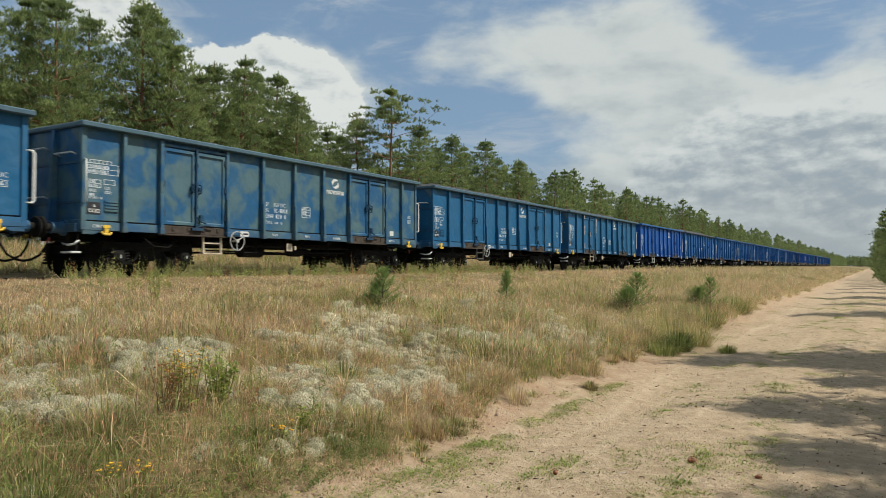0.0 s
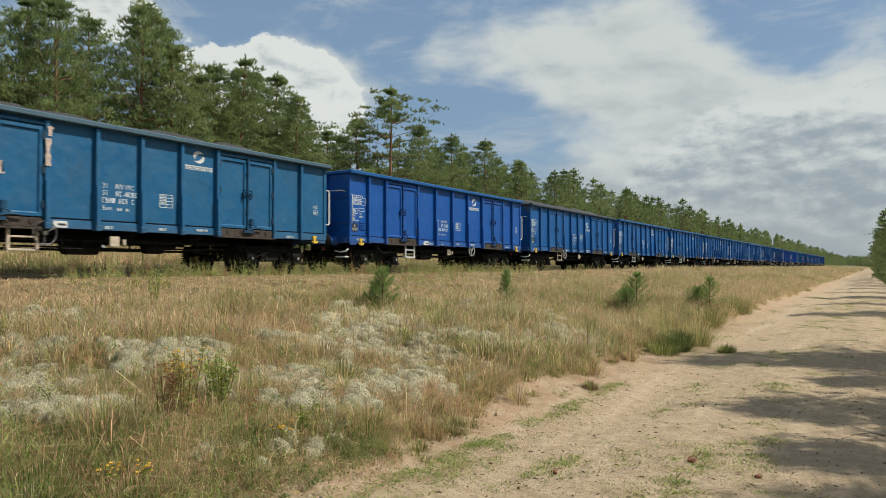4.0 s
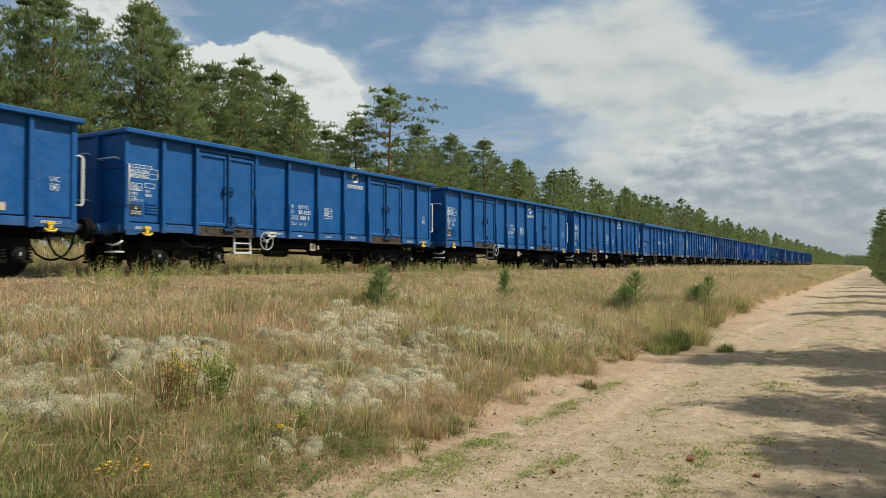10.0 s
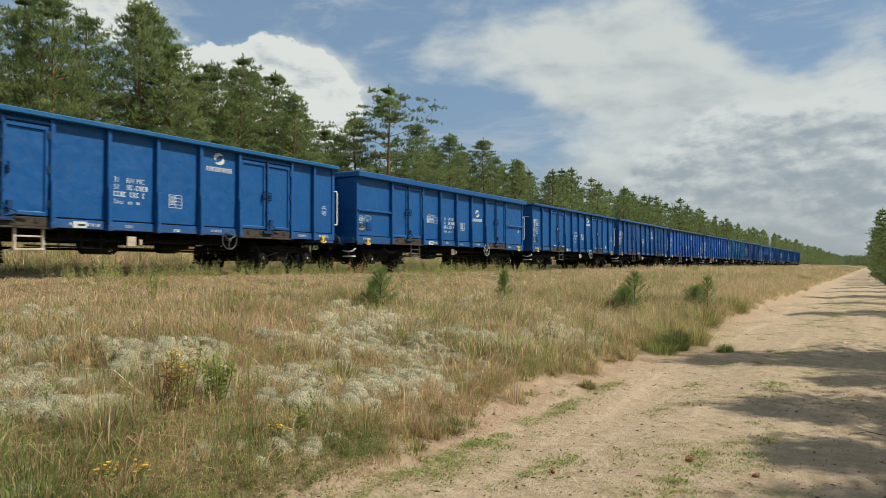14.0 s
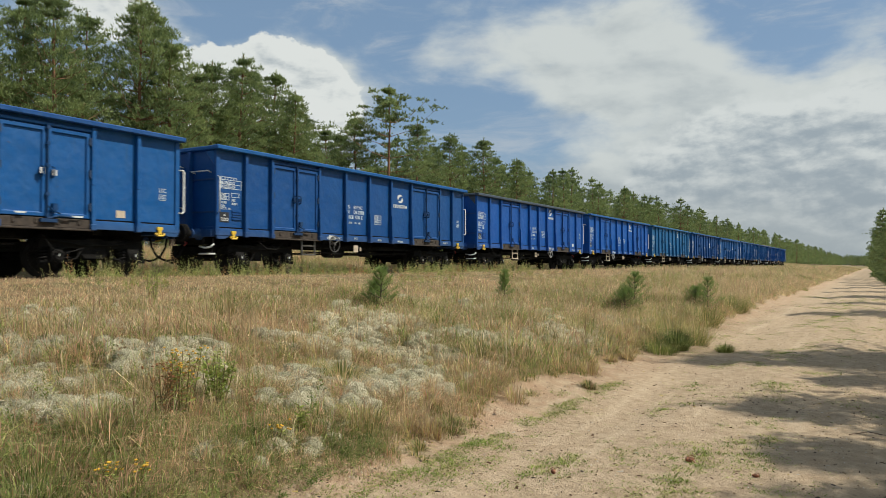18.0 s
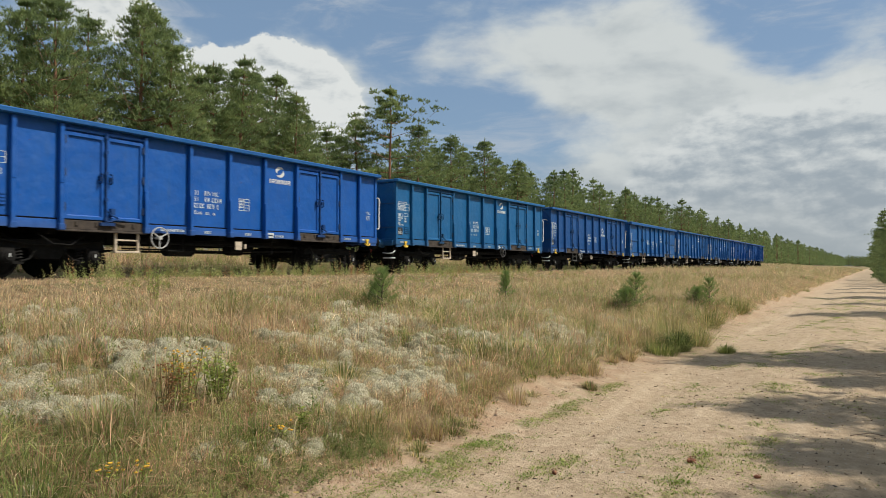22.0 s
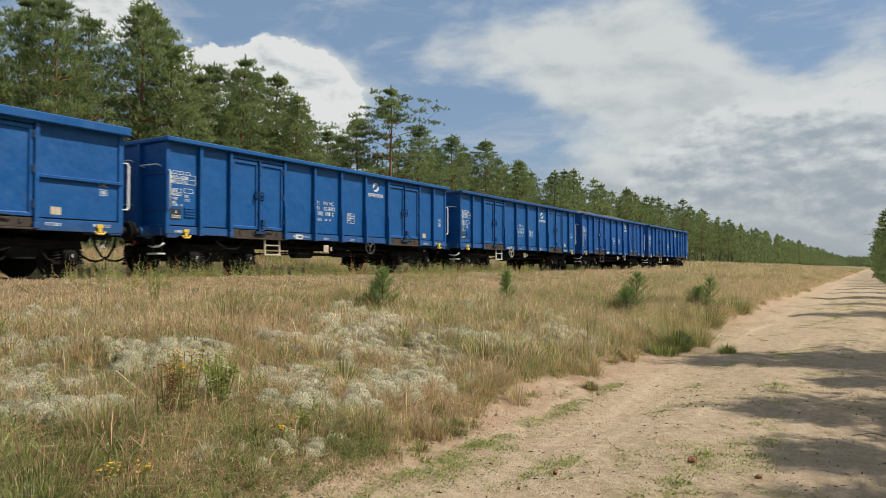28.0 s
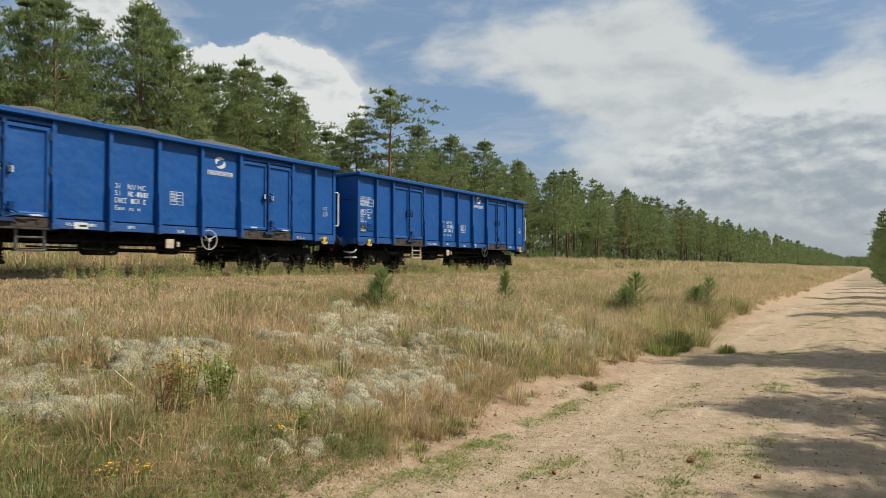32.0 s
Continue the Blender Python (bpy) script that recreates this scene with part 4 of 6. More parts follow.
def wagon(k, spec):
    colour, worn, rim, special, label, step, wheel_at = spec
    make = EVEN if k in EVENLY else WIDE
    kind = "e" if make is EVEN else "w"
    col = (*colour, 1.0 - worn)
    rimc = (*rim, 1.0 - worn * 0.5)
    dark = (*[c * 0.45 for c in colour], 1.0)
    base = tagged(new("freight_wagon"), label, "freight wagon", "wagons of the train")
    base.rotation_mode = "QUATERNION"
    C = cached

    def both(name, key, make, at=None, c=col, label=""):
        me = C(key, make)
        part(name, me, base, label, c, at)
        part(name, mirrored(me, key + "_m"), base, label, c, at)

    both("side_wall", "side", side_wall)
    both("sill", "sill_%s%d" % (kind, special), lambda: sill(make, not special))
    turn = pose(0, 0, 0, 0, 0, 180)
    for m in (Matrix(), turn):
        part("end_wall", C("endw", end_wall), base, "", col, m)
        for z in (1.62, 2.03 if special else 2.45):
            part("end_rib", C("erib", end_rib), base, "", col, m @ Matrix.Translation((0, 0, z)))
        part("headstock", C("head", headstock), base, "", col, m)
        part("coupler", C("coup", coupler), base, "", None, m)
        part("hose_cock", C("cock", hose_cock), base, "red hose cock", None, m)
        part("release_rod", C("rod", release_rod), base, "", None, m)
        for s in (-1, 1):
            part("air_hose", C("hose", air_hose), base, "", None, m @ Matrix.Translation((0.36 * s, 0, 0)))
        for s in (-1, 1):
            part("end_post", C("endp", end_post), base, "", col, m @ Matrix.Translation((0.52 * s, 0, 0)))
            bu = part("buffer", C("bufh", buffer_housing), base, "blue buffer housing with a dark round head", col, m @ Matrix.Translation((0.875 * s, 0, 0)))
            part("buffer_head", C("buf", buffer_head), bu)
        part("hand_rail", mirrored(C("hrail", hand_rail), "hrail_m"), base, "white bent tube handrail", None, m)
        ss = part("shunter_step", C("sstep", shunter_step), base, "", None, m)
        part("step_tread", C("stread", step_tread), ss, "white painted tread")
        part("coupling_grip", C("cgrip", coupling_bar), base, "", None, m)
    part("hand_rail", C("hrail_e", far_rail), base, "white bent tube handrail")
    part("corner_post", C("cpost", corner_post), base, "", col, Matrix.Translation((0, -L2, 0)))
    part("corner_post", C("cpost", corner_post), base, "", col, Matrix.Translation((0, L2 - 0.08, 0)))
    part("corner_post", mirrored(C("cpost", corner_post), "cpost_m"), base, "", col, Matrix.Translation((0, -L2, 0)))
    part("corner_post", mirrored(C("cpost", corner_post), "cpost_m"), base, "", col, Matrix.Translation((0, L2 - 0.08, 0)))
    part("top_rail", C("rim_t" if special else "rim", lambda: top_rail(special)), base, "", rimc)
    part("floor", C("floor", floor), base)
    part("centre_sill", C("csill", centre_sill), base)
    part("air_tank", C("tank", air_tank), base)
    part("brake_gear", C("gear", brake_gear), base)
    part("valve_plate", C("valve", valve_plate), base, "", None, Matrix.Translation((0, -0.6 + 0.5 * (k % 3), 0)))
    for i, y in enumerate(posts_of(make)):
        if special and i in (0, 8):
            continue
        deep = 2 <= i <= 6
        both("post", "post%d" % deep, lambda: post(deep), Matrix.Translation((0, y - L2, 0)))
    if special:
        def mid():
            return Build().box(SIDE, SIDE + 0.07, -0.94, 0.92, 2.02, 2.09).mesh("mid_rail", PAINT, 0.01)
        both("mid_rail", "mid", mid, Matrix.Translation((0, -L2 + 0.97, 0)))
        both("mid_rail", "mid", mid, Matrix.Translation((0, L2 - 0.95, 0)))
    for y, first in [(v + q, q < 0) for v in seams_of(make) for q in (-0.475, 0.475)]:
        me = C("door", door)
        for mm, hm, gm in ((me, C("handle", handle), C("hinge", hinge)), (mirrored(me, "door_m"), mirrored(C("handle", handle), "handle_m"), mirrored(C("hinge", hinge), "hinge_m"))):
            d = part("door", mm, base, "", col, Matrix.Translation((0, y - L2, 0)))
            part("handle", hm, d, "", dark, Matrix.Translation((0, 0.36 if first else -0.36, 0)))
            for z in (1.48, 2.18, 2.86):
                part("hinge", gm, d, "", dark, Matrix.Translation((0, -0.46 if first else 0.46, z)))
    for y in seams_of(make):
        at = Matrix.Translation((0, y - L2, 0))
        both("lock_bar", "lock", lock_bar, at, dark)
        both("door_header", "dhead", door_rail, at)
        both("door_sill", "dsill", door_sill, at, None, "rusty steel door sill")
    for y in (-L2 + 0.55, L2 - 0.55):
        both("tow_hook", "hook", tow_hook, Matrix.Translation((0, y, 0)), None, "yellow towing hook")
    mats = {"cream": CREAM, "white": WHITE, "dark": STEEL, "grey": GREYISH}
    part("door_step", C("step_" + step, lambda: ladder(mats[step])), base, step + " painted door step", None, Matrix.Translation((0, -L2 + seams_of(make)[0] + 0.58, 0)))
    wm = "grey" if k % 3 else "dark"
    part("brake_wheel", C("wheel_" + wm, lambda: hand_wheel(mats[wm])), base, "round spoked brake wheel", None, Matrix.Translation((0, -L2 + wheel_at, 0)))
    if k not in BARE:
        part("corner_rail", C("crail", corner_rail), base, "white corner rail")
        for sx, sz in ((-0.05, 2.78), (0.95, 2.62), (-0.05, 1.72)):
            part("end_grip", C("grip", end_grip), base, "", None, Matrix.Translation((sx, 0, sz)))
    for y in (-4.5, 4.5):
        bo = part("bogie", C("bogie", bogie_frame), base, "grimy black two-axle bogie", None, Matrix.Translation((0, y, 0)))
        for w in (-0.9, 0.9):
            ax = part("wheelset", C("wheels", wheelset), bo, "", None, Matrix.Translation((0, w, 0.46)))
            TURNING.append(ax)
            for s in (1, -1):
                me = C("abox", axle_box)
                part("axle_box", me if s > 0 else mirrored(me, "abox_m"), bo, "", None, Matrix.Translation((0, w, 0)))
                for dy in (-0.25, 0.25):
                    part("spring", C("spring", spring), bo, "", None, Matrix.Translation((0 if s > 0 else -2.2, w + dy, 0)))
            part("axle_cap", C("acap", axle_cap), bo, "", None, Matrix.Translation((0, w, 0)))
    for name, me, text in signs(k, special, make, LOGO.get(k, 2.88), NUMBERS.get(k, 2.12), 1.62 + 0.05 * (k % 3)):
        ob = part(name, me, base, text, col if name == "label_holder" else None)
        if name not in ("label_holder", "sign_plate", "paper_label", "white_plate", "emblem"):
            ob["kind"] = "stuff"
    if k in FLASHED:
        for y in seams_of(make):
            for q, dy, z, w, h in ((0, -0.13, 2.08, 0.09, 0.12), (1, 0.13, 2.06, 0.09, 0.12), (2, -0.55, 1.27, 0.22, 0.035), (3, 0.62, 1.24, 0.26, 0.035)):
                part("white_flash", C("flash%s%d%.1f" % (kind, q, y), lambda: flash(y + dy - L2, z, w, h)), base)
    if k == 3:
        for me in C("peel", peeled):
            part("peeled_paint", me, base, "pale strip of peeled paint")
    return base


TURNING = []
EVENLY = {2, 3, 5, 8, 11, 13}
# wagons without rails and grips at the near end, and those with white flashes on their doors
BARE, FLASHED = {9, 10, 13, 15, 21}, {11, 20}
# heights of the emblem and of the number block, where they differ from the usual
LOGO = {1: 2.79, 3: 2.92, 5: 2.59, 7: 3.03, 9: 2.95, 10: 2.42, 12: 2.59, 13: 2.95, 15: 2.94, 16: 2.42, 17: 2.45, 19: 2.78, 21: 3.02}
NUMBERS = {1: 2.01, 2: 1.98, 3: 2.05, 4: 2.02, 5: 2.04, 7: 2.00, 9: 2.20, 12: 2.17, 18: 2.21, 19: 2.22, 20: 2.08, 21: 2.02}
MAIN, TEAL, OLD, ULTRA, NAVY, SEA = (0.003, 0.083, 0.280), (0.008, 0.100, 0.235), (0.015, 0.090, 0.205), (0.004, 0.075, 0.33), (0.003, 0.060, 0.225), (0.005, 0.104, 0.275)
ROYAL, DEEP = (0.003, 0.083, 0.36), (0.003, 0.076, 0.295)
GREYRIM, DARKRIM = (0.06, 0.11, 0.15), (0.05, 0.065, 0.085)
BLUE = "blue-painted steel open freight wagon with two pairs of side doors"
RIBBED = "blue open freight wagon with a cross rail on its end bays"
# colour, wear, rim, cross-railed ends, label, step, place of the brake wheel
TRAIN = [
    (TEAL, 0.1, GREYRIM, False, "dull teal-blue steel open freight wagon", "cream", 4.2),
    (OLD, 0.95, GREYRIM, False, "blue open freight wagon with faded grey-green patches", "cream", 4.25),
    (TEAL, 0.1, GREYRIM, False, "teal-blue open freight wagon loaded with coal", "dark", 4.25),
    (TEAL, 0.12, GREYRIM, False, "teal-blue open freight wagon with peeled door edges", "cream", 4.2),
    (ULTRA, 0.0, MAIN, False, "ultramarine steel open freight wagon", "white", 7.95),
    (MAIN, 0.0, DARKRIM, False, "bright blue open freight wagon heaped with coal", "cream", 4.3),
    (MAIN, 0.0, MAIN, False, BLUE, "white", 4.3),
    (MAIN, 0.0, MAIN, False, BLUE, "white", 4.3),
    (MAIN, 0.0, MAIN, False, BLUE, "dark", 4.2),
    (MAIN, 0.0, SEA, False, BLUE, "cream", 8.6),
    (MAIN, 0.0, MAIN, True, RIBBED, "dark", 9.0),
    (MAIN, 0.0, NAVY, False, BLUE, "dark", 8.3),
    (NAVY, 0.0, MAIN, False, "dark blue steel open freight wagon with two pairs of side doors", "dark", 4.6),
    (ULTRA, 0.0, DARKRIM, False, "blue open freight wagon with a dark grey rim", "cream", 7.9),
    (ROYAL, 0.0, MAIN, False, BLUE, "cream", 4.3),
    (SEA, 0.05, SEA, False, "lighter sea-blue steel open freight wagon", "cream", 8.3),
    (NAVY, 0.0, MAIN, False, "dark blue steel open freight wagon with two pairs of side doors", "dark", 4.2),
    (MAIN, 0.0, MAIN, True, RIBBED, "cream", 9.2),
    (MAIN, 0.0, MAIN, False, BLUE, "cream", 7.9),
    (MAIN, 0.0, NAVY, False, "blue open freight wagon with lettering low on its end", "white", 4.6),
    (DEEP, 0.0, DEEP, False, "blue open freight wagon heaped with dusty coal", "dark", 7.9),
    (DEEP, 0.0, DEEP, False, "blue last wagon of a freight train", "cream", 8.7),
]
wagons = [wagon(k, spec) for k, spec in enumerate(TRAIN)]


def heap(seed, top, rough, mat):
    """A heaped load, lumpy, falling off to the walls."""
    ys, xs_ = np.linspace(-L2 + 0.06, L2 - 0.06, 90), np.linspace(-SIDE + 0.06, SIDE - 0.06, 22)
    X, Y = np.meshgrid(xs_, ys)
    fall = np.clip(1 - (np.abs(X) / 1.4) ** 3, 0, 1) * np.clip(1 - (np.abs(Y) / 6.35) ** 12, 0, 1)
    Z = 2.95 + (top - 2.95) * fall + rough * (np.abs(np.sin(Y * 1.35 + seed)) - 0.6) * fall + (vnoise(X * 3, Y * 3, seed) - 0.5) * 0.12 + (vnoise(X * 9, Y * 9, seed + 1) - 0.5) * 0.06
    n, m = X.shape
    i = np.arange(n * m).reshape(n, m)
    q = np.stack([i[:-1, :-1], i[:-1, 1:], i[1:, 1:], i[1:, :-1]], -1).reshape(-1, 4)
    return raw_mesh("coal_load", np.c_[X.ravel(), Y.ravel(), Z.ravel()], q, mat)


LOADS = {1: (3.53, 0.04, COAL), 2: (3.58, 0.04, COAL), 3: (3.58, 0.05, COAL), 5: (3.61, 0.07, COAL), 20: (3.57, 0.13, GREYLOAD)}
loads = {}
for k, (top, rough, mat) in LOADS.items():
    loads[k] = tagged(new("coal_load", heap(k, top, rough, mat)), "heaped load of broken coal lying in a wagon", "coal")


# ---- pines ----
def tufts(centres, dirs, n, length, width, rng, droop=0.0, scale=1.0):
    """Bunches of flat needles: n pointed blades round each centre, leaning along dirs."""
    m = len(centres)
    c = np.repeat(centres, n, 0)
    d = rng.normal(size=(m * n, 3)) + np.repeat(dirs, n, 0) * 1.7 + np.array([0, 0, 0.55 - droop])
    d /= np.linalg.norm(d, axis=1, keepdims=True)
    s = np.cross(d, rng.normal(size=(m * n, 3)))
    s /= np.linalg.norm(s, axis=1, keepdims=True)
    size = np.repeat(np.broadcast_to(np.asarray(scale, float), (m,)), n)[:, None]
    l = length * size * rng.uniform(0.6, 1.25, (m * n, 1))
    w = width * size * rng.uniform(0.7, 1.3, (m * n, 1))
    base = c + d * 0.02
    co = np.stack([base + s * w, base + d * l, base - s * w], 1).reshape(-1, 3)
    f = np.arange(m * n * 3).reshape(-1, 3)
    return co, f


def pine(seed, h, crown_from, spread, whorls, per, sprays, clumps, n, length, width, ragged=0.25, trunk_r=0.15, limbs=True, point=0.75):
    """Trunk with limbs, and a crown of needle tufts at the ends of the limbs."""
    rng = np.random.default_rng(seed)
    b = Build()
    bend = rng.normal(size=(6, 2)) * 0.10
    zs = np.linspace(0, 1, 6)
    spine = np.c_[np.cumsum(bend, 0) - bend[0], zs * h]
    b.tube([tuple(p) for p in spine], [trunk_r * (1 - 0.86 * q) * (1.25 if i == 0 else 1) for i, q in enumerate(zs)], 7)
    cs, ds = [], []
    for i in range(whorls):
        q = (i + rng.uniform(-0.3, 0.3)) / (whorls - 1)
        q = min(max(q, 0), 1)
        z = h * (crown_from + (0.955 - crown_from) * q)
        o = np.array([np.interp(z, spine[:, 2], spine[:, 0]), np.interp(z, spine[:, 2], spine[:, 1])])
        reach = spread * (0.06 + 0.98 * (1 - q) ** point) * (1.0 - 0.35 * max(0, 0.25 - q) / 0.25)
        for j in range(per):
            if rng.random() < ragged * 0.5:
                continue
            a = 2 * math.pi * (j + rng.uniform(-0.4, 0.4)) / per + i * 1.3
            r = reach * rng.uniform(1 - ragged * 1.6, 1 + ragged)
            rise = rng.uniform(0.05, 0.35) + 0.5 * q
            d = np.array([math.cos(a), math.sin(a), rise])
            p0 = np.array([o[0], o[1], z])
            p1 = p0 + d * r * np.array([0.5, 0.5, 0.25])
            p2 = p0 + d * r
            if limbs:
                b.tube([tuple(p0), tuple(p1), tuple(p2)], [0.036 * (1 - q * 0.6), 0.022 * (1 - q * 0.6), 0.006], 3)
            # sprays: flat plumes of tufts along the limb
            for c in range(sprays):
                u = 0.30 + 0.70 * (c + 0.6 + 0.4 * rng.random()) / sprays
                pt = p0 + (p1 - p0) * min(u * 2, 1) + (p2 - p1) * max(u * 2 - 1, 0)
                size = (0.22 + 0.10 * r) * rng.uniform(0.75, 1.25)
                pt = pt + rng.normal(size=3) * np.array([0.5, 0.5, 0.2]) * size
                for e in range(clumps):
                    off = rng.normal(size=3) * np.array([0.50, 0.50, 0.13]) * size
                    cs.append(pt + off)
                    dd = d * 0.6 + off / size * 0.45 + np.array([0, 0, 0.35])
                    ds.append(dd / np.linalg.norm(dd))
    for c in range(9):
        cs.append(np.array([spine[-1, 0], spine[-1, 1], h - 0.07 * c]))
        ds.append(np.array([0, 0, 1.0]))
    cs = np.array(cs)
    rise_ = np.clip((cs[:, 2] / h - crown_from) / (1 - crown_from), 0, 1)
    co, f = tufts(cs, np.array(ds), n, length, width, rng, scale=1.1 - 0.3 * rise_)
    return b.mesh("trunk", BARK), raw_mesh("crown", co, f, NEEDLE)


def stand(meshes, x, y, turn, s, label="tall Scots pine at the edge of the wood", name="pine_tree", group="pines of the wood", sunk=0.05):
    base = tagged(new(name), label, "pine tree", group)
    base.matrix_basis = Matrix.LocRotScale((x, y, float(height(x, y)) - (0.35 if x < -25 else sunk)), Euler((0, 0, turn)), (s, s, s))
    part("trunk", meshes[0], base)
    part("crown", meshes[1], base)
    return base


# heights are for scale 1
NEAR = [pine(40 + i, 11.0, cf, sp * 1.06, 15, 7, 4, 12, 8, 0.21, 0.0175, rg * 0.9, point=0.66) for i, (cf, sp, rg) in enumerate(((0.20, 2.7, 0.28), (0.24, 2.5, 0.30), (0.18, 2.9, 0.26), (0.26, 2.5, 0.34)))]
OPEN = pine(53, 11.0, 0.46, 3.2, 9, 6, 3, 26, 11, 0.19, 0.018, 0.40, point=0.6)
MIDDLE = [pine(60 + i, 11.0, cf, sp * 1.06, 14, 6, 3, 4, 6, 0.30, 0.048, rg, point=0.72, limbs=i < 2) for i, (cf, sp, rg) in enumerate(((0.20, 2.6, 0.25), (0.28, 2.3, 0.3), (0.32, 2.5, 0.22), (0.14, 2.5, 0.3)))]
BUSHY = [pine(80 + i, 11.0, 0.03, 2.7, 15, 6, 4, 7, 7, 0.24, 0.030, 0.2) for i in range(2)]
DISTANT = [pine(70 + i, 11.0, 0.08, 3.1, 12, 5, 2, 2, 3, 0.62, 0.17, 0.25, limbs=False, point=0.8) for i in range(3)]
rnd = random.Random(5)
EDGE = [(-30, 14.7, 10.9), (-31, 17.2, 11.3), (-29, 17.6, 11.0), (-32, 20.9, 11.6), (-29.5, 21.7, 12.0), (-31, 24.1, 12.5), (-28.5, 23.1, 10.3), (-31, 26.7, 9.9),
        (-30, 26.9, 10.5), (-30, 28.6, 11.2), (-32, 31.8, 11.3), (-30.5, 32.5, 11.2), (-29, 32.0, 9.7), (-31, 35.5, 9.3), (-31, 37.2, 8.5), (-33, 41.1, 9.1), (-31, 40.8, 10.1),
        (-28.5, 41.0, 12.1), (-31, 48.5, 10.8), (-33, 54.4, 10.1), (-30, 51.7, 10.4), (-32, 58.3, 10.6), (-29.5, 57.3, 10.9), (-31, 63.1, 10.2), (-30, 64.5, 10.1), (-31, 69.8, 9.6)]
for i, (x, y, h) in enumerate(EDGE):
    stand(OPEN if i == 17 else NEAR[i % 4], x, y, rnd.uniform(0, 6.28), h / 11.0)
for i in range(26):
    y = 8 + i * 2.6 + rnd.uniform(-0.8, 0.8)
    stand(MIDDLE[i % 4], -34.5 - rnd.uniform(0, 3.5), y, rnd.uniform(0, 6.28), rnd.uniform(0.82, 0.97))
for i in range(4):
    stand(MIDDLE[i % 4], -29 - rnd.uniform(0, 3), 13 - i * 3.2 + rnd.uniform(-1, 1), rnd.uniform(0, 6.28), rnd.uniform(0.95, 1.15))


def undergrowth():
    """Low scrub and young trees between the trunks."""
    rng = np.random.default_rng(17)
    n = 6400
    along = np.r_[rng.uniform(-6, 110, 3000), 110 + 890 * rng.random(n - 3000) ** 1.8]
    c = np.c_[rng.uniform(-37, -28.5, n), along, np.zeros(n)]
    top = np.where(along > 100, 1.2, 0.0) + 0.5 + 2.2 * vnoise(c[:, 0] * 0.5, c[:, 1] * 0.35, 71) * np.clip((-28 - c[:, 0]) / 4, 0.3, 1)
    c[:, 2] = height(c[:, 0], c[:, 1]) + top * rng.random(n)
    co, f = tufts(c, np.tile([0, 0, 0.4], (n, 1)), 9, 0.42, 0.05, rng, scale=np.clip(along / 90, 1.0, 5.0))
    tagged(new("undergrowth", raw_mesh("undergrowth", co, f, NEEDLE)), "dark green scrub between the pine trunks", "scrub", kind="stuff")


undergrowth()
y = 71.0
while y < 190:
    for row in (-29.0, -32.5):
        stand(MIDDLE[rnd.randrange(4)], row + rnd.uniform(-1.2, 1.2), y + rnd.uniform(-1.2, 1.2), rnd.uniform(0, 6.28), rnd.uniform(0.82, 1.02))
    y += 3.1 + y * 0.011


def wood(name, label, places):
    """A stretch of far wood joined into one: trunks and crowns of pines too far off to count."""
    for which, mat in ((0, BARK), (1, NEEDLE)):
        cos, fs, off = [], [], 0
        for me, x, y, turn, s in places:
            me = me[which]
            co = np.empty(len(me.vertices) * 3, np.float32)
            me.vertices.foreach_get("co", co)
            co = co.reshape(-1, 3) * s
            c, q = math.cos(turn), math.sin(turn)
            cos.append(np.c_[co[:, 0] * c - co[:, 1] * q + x, co[:, 0] * q + co[:, 1] * c + y, co[:, 2] + float(height(x, y)) - (0.3 if x < -25 else 0.0)])
            me.calc_loop_triangles()
            tri = np.empty(len(me.loop_triangles) * 3, np.int32)
            me.loop_triangles.foreach_get("vertices", tri)
            fs.append(tri.reshape(-1, 3) + off)
            off += len(co)
        yield new(name, raw_mesh(name, np.concatenate(cos), np.concatenate(fs), mat))


far = []
deep = 4.0
while deep < 420:
    for row in (-38.5, -43.0):
        far.append((DISTANT[rnd.randrange(3)], row + rnd.uniform(-1.5, 1.5), deep + rnd.uniform(-1.5, 1.5), rnd.uniform(0, 6.28), rnd.uniform(0.7, 0.95)))
    if deep > 60:
        far.append((DISTANT[rnd.randrange(3)], -35.0 + rnd.uniform(-1.2, 1.2), deep, rnd.uniform(0, 6.28), rnd.uniform(0.82, 0.98)))
    deep += 3.8 + deep * 0.022
while y < 1000:
    for row in (-29.0, -33.0):
        far.append((DISTANT[rnd.randrange(3)], row + rnd.uniform(-1.5, 1.5), y + rnd.uniform(-2, 2), rnd.uniform(0, 6.28), rnd.uniform(0.80, 1.0)))
    y += 4.2 + y * 0.013
for i in range(60):
    far.append((DISTANT[i % 3], -30 + i * 0.52 + rnd.uniform(-1, 1), 1010 + rnd.uniform(-15, 60), rnd.uniform(0, 6.28), rnd.uniform(0.9, 1.25)))
y = 150.0
while y < 900:
    far.append((DISTANT[rnd.randrange(3)], rnd.uniform(1.2, 3.2) - 0.004 * y, y, rnd.uniform(0, 6.28), rnd.uniform(0.55, 0.85)))
    far.append((DISTANT[rnd.randrange(3)], rnd.uniform(6, 9), y + 2, rnd.uniform(0, 6.28), rnd.uniform(0.8, 1.1)))
    y += 4 + y * 0.02
for ob in wood("far_pines", "", far):
    tagged(ob, "far pine wood along the railway line", "wood", kind="stuff")
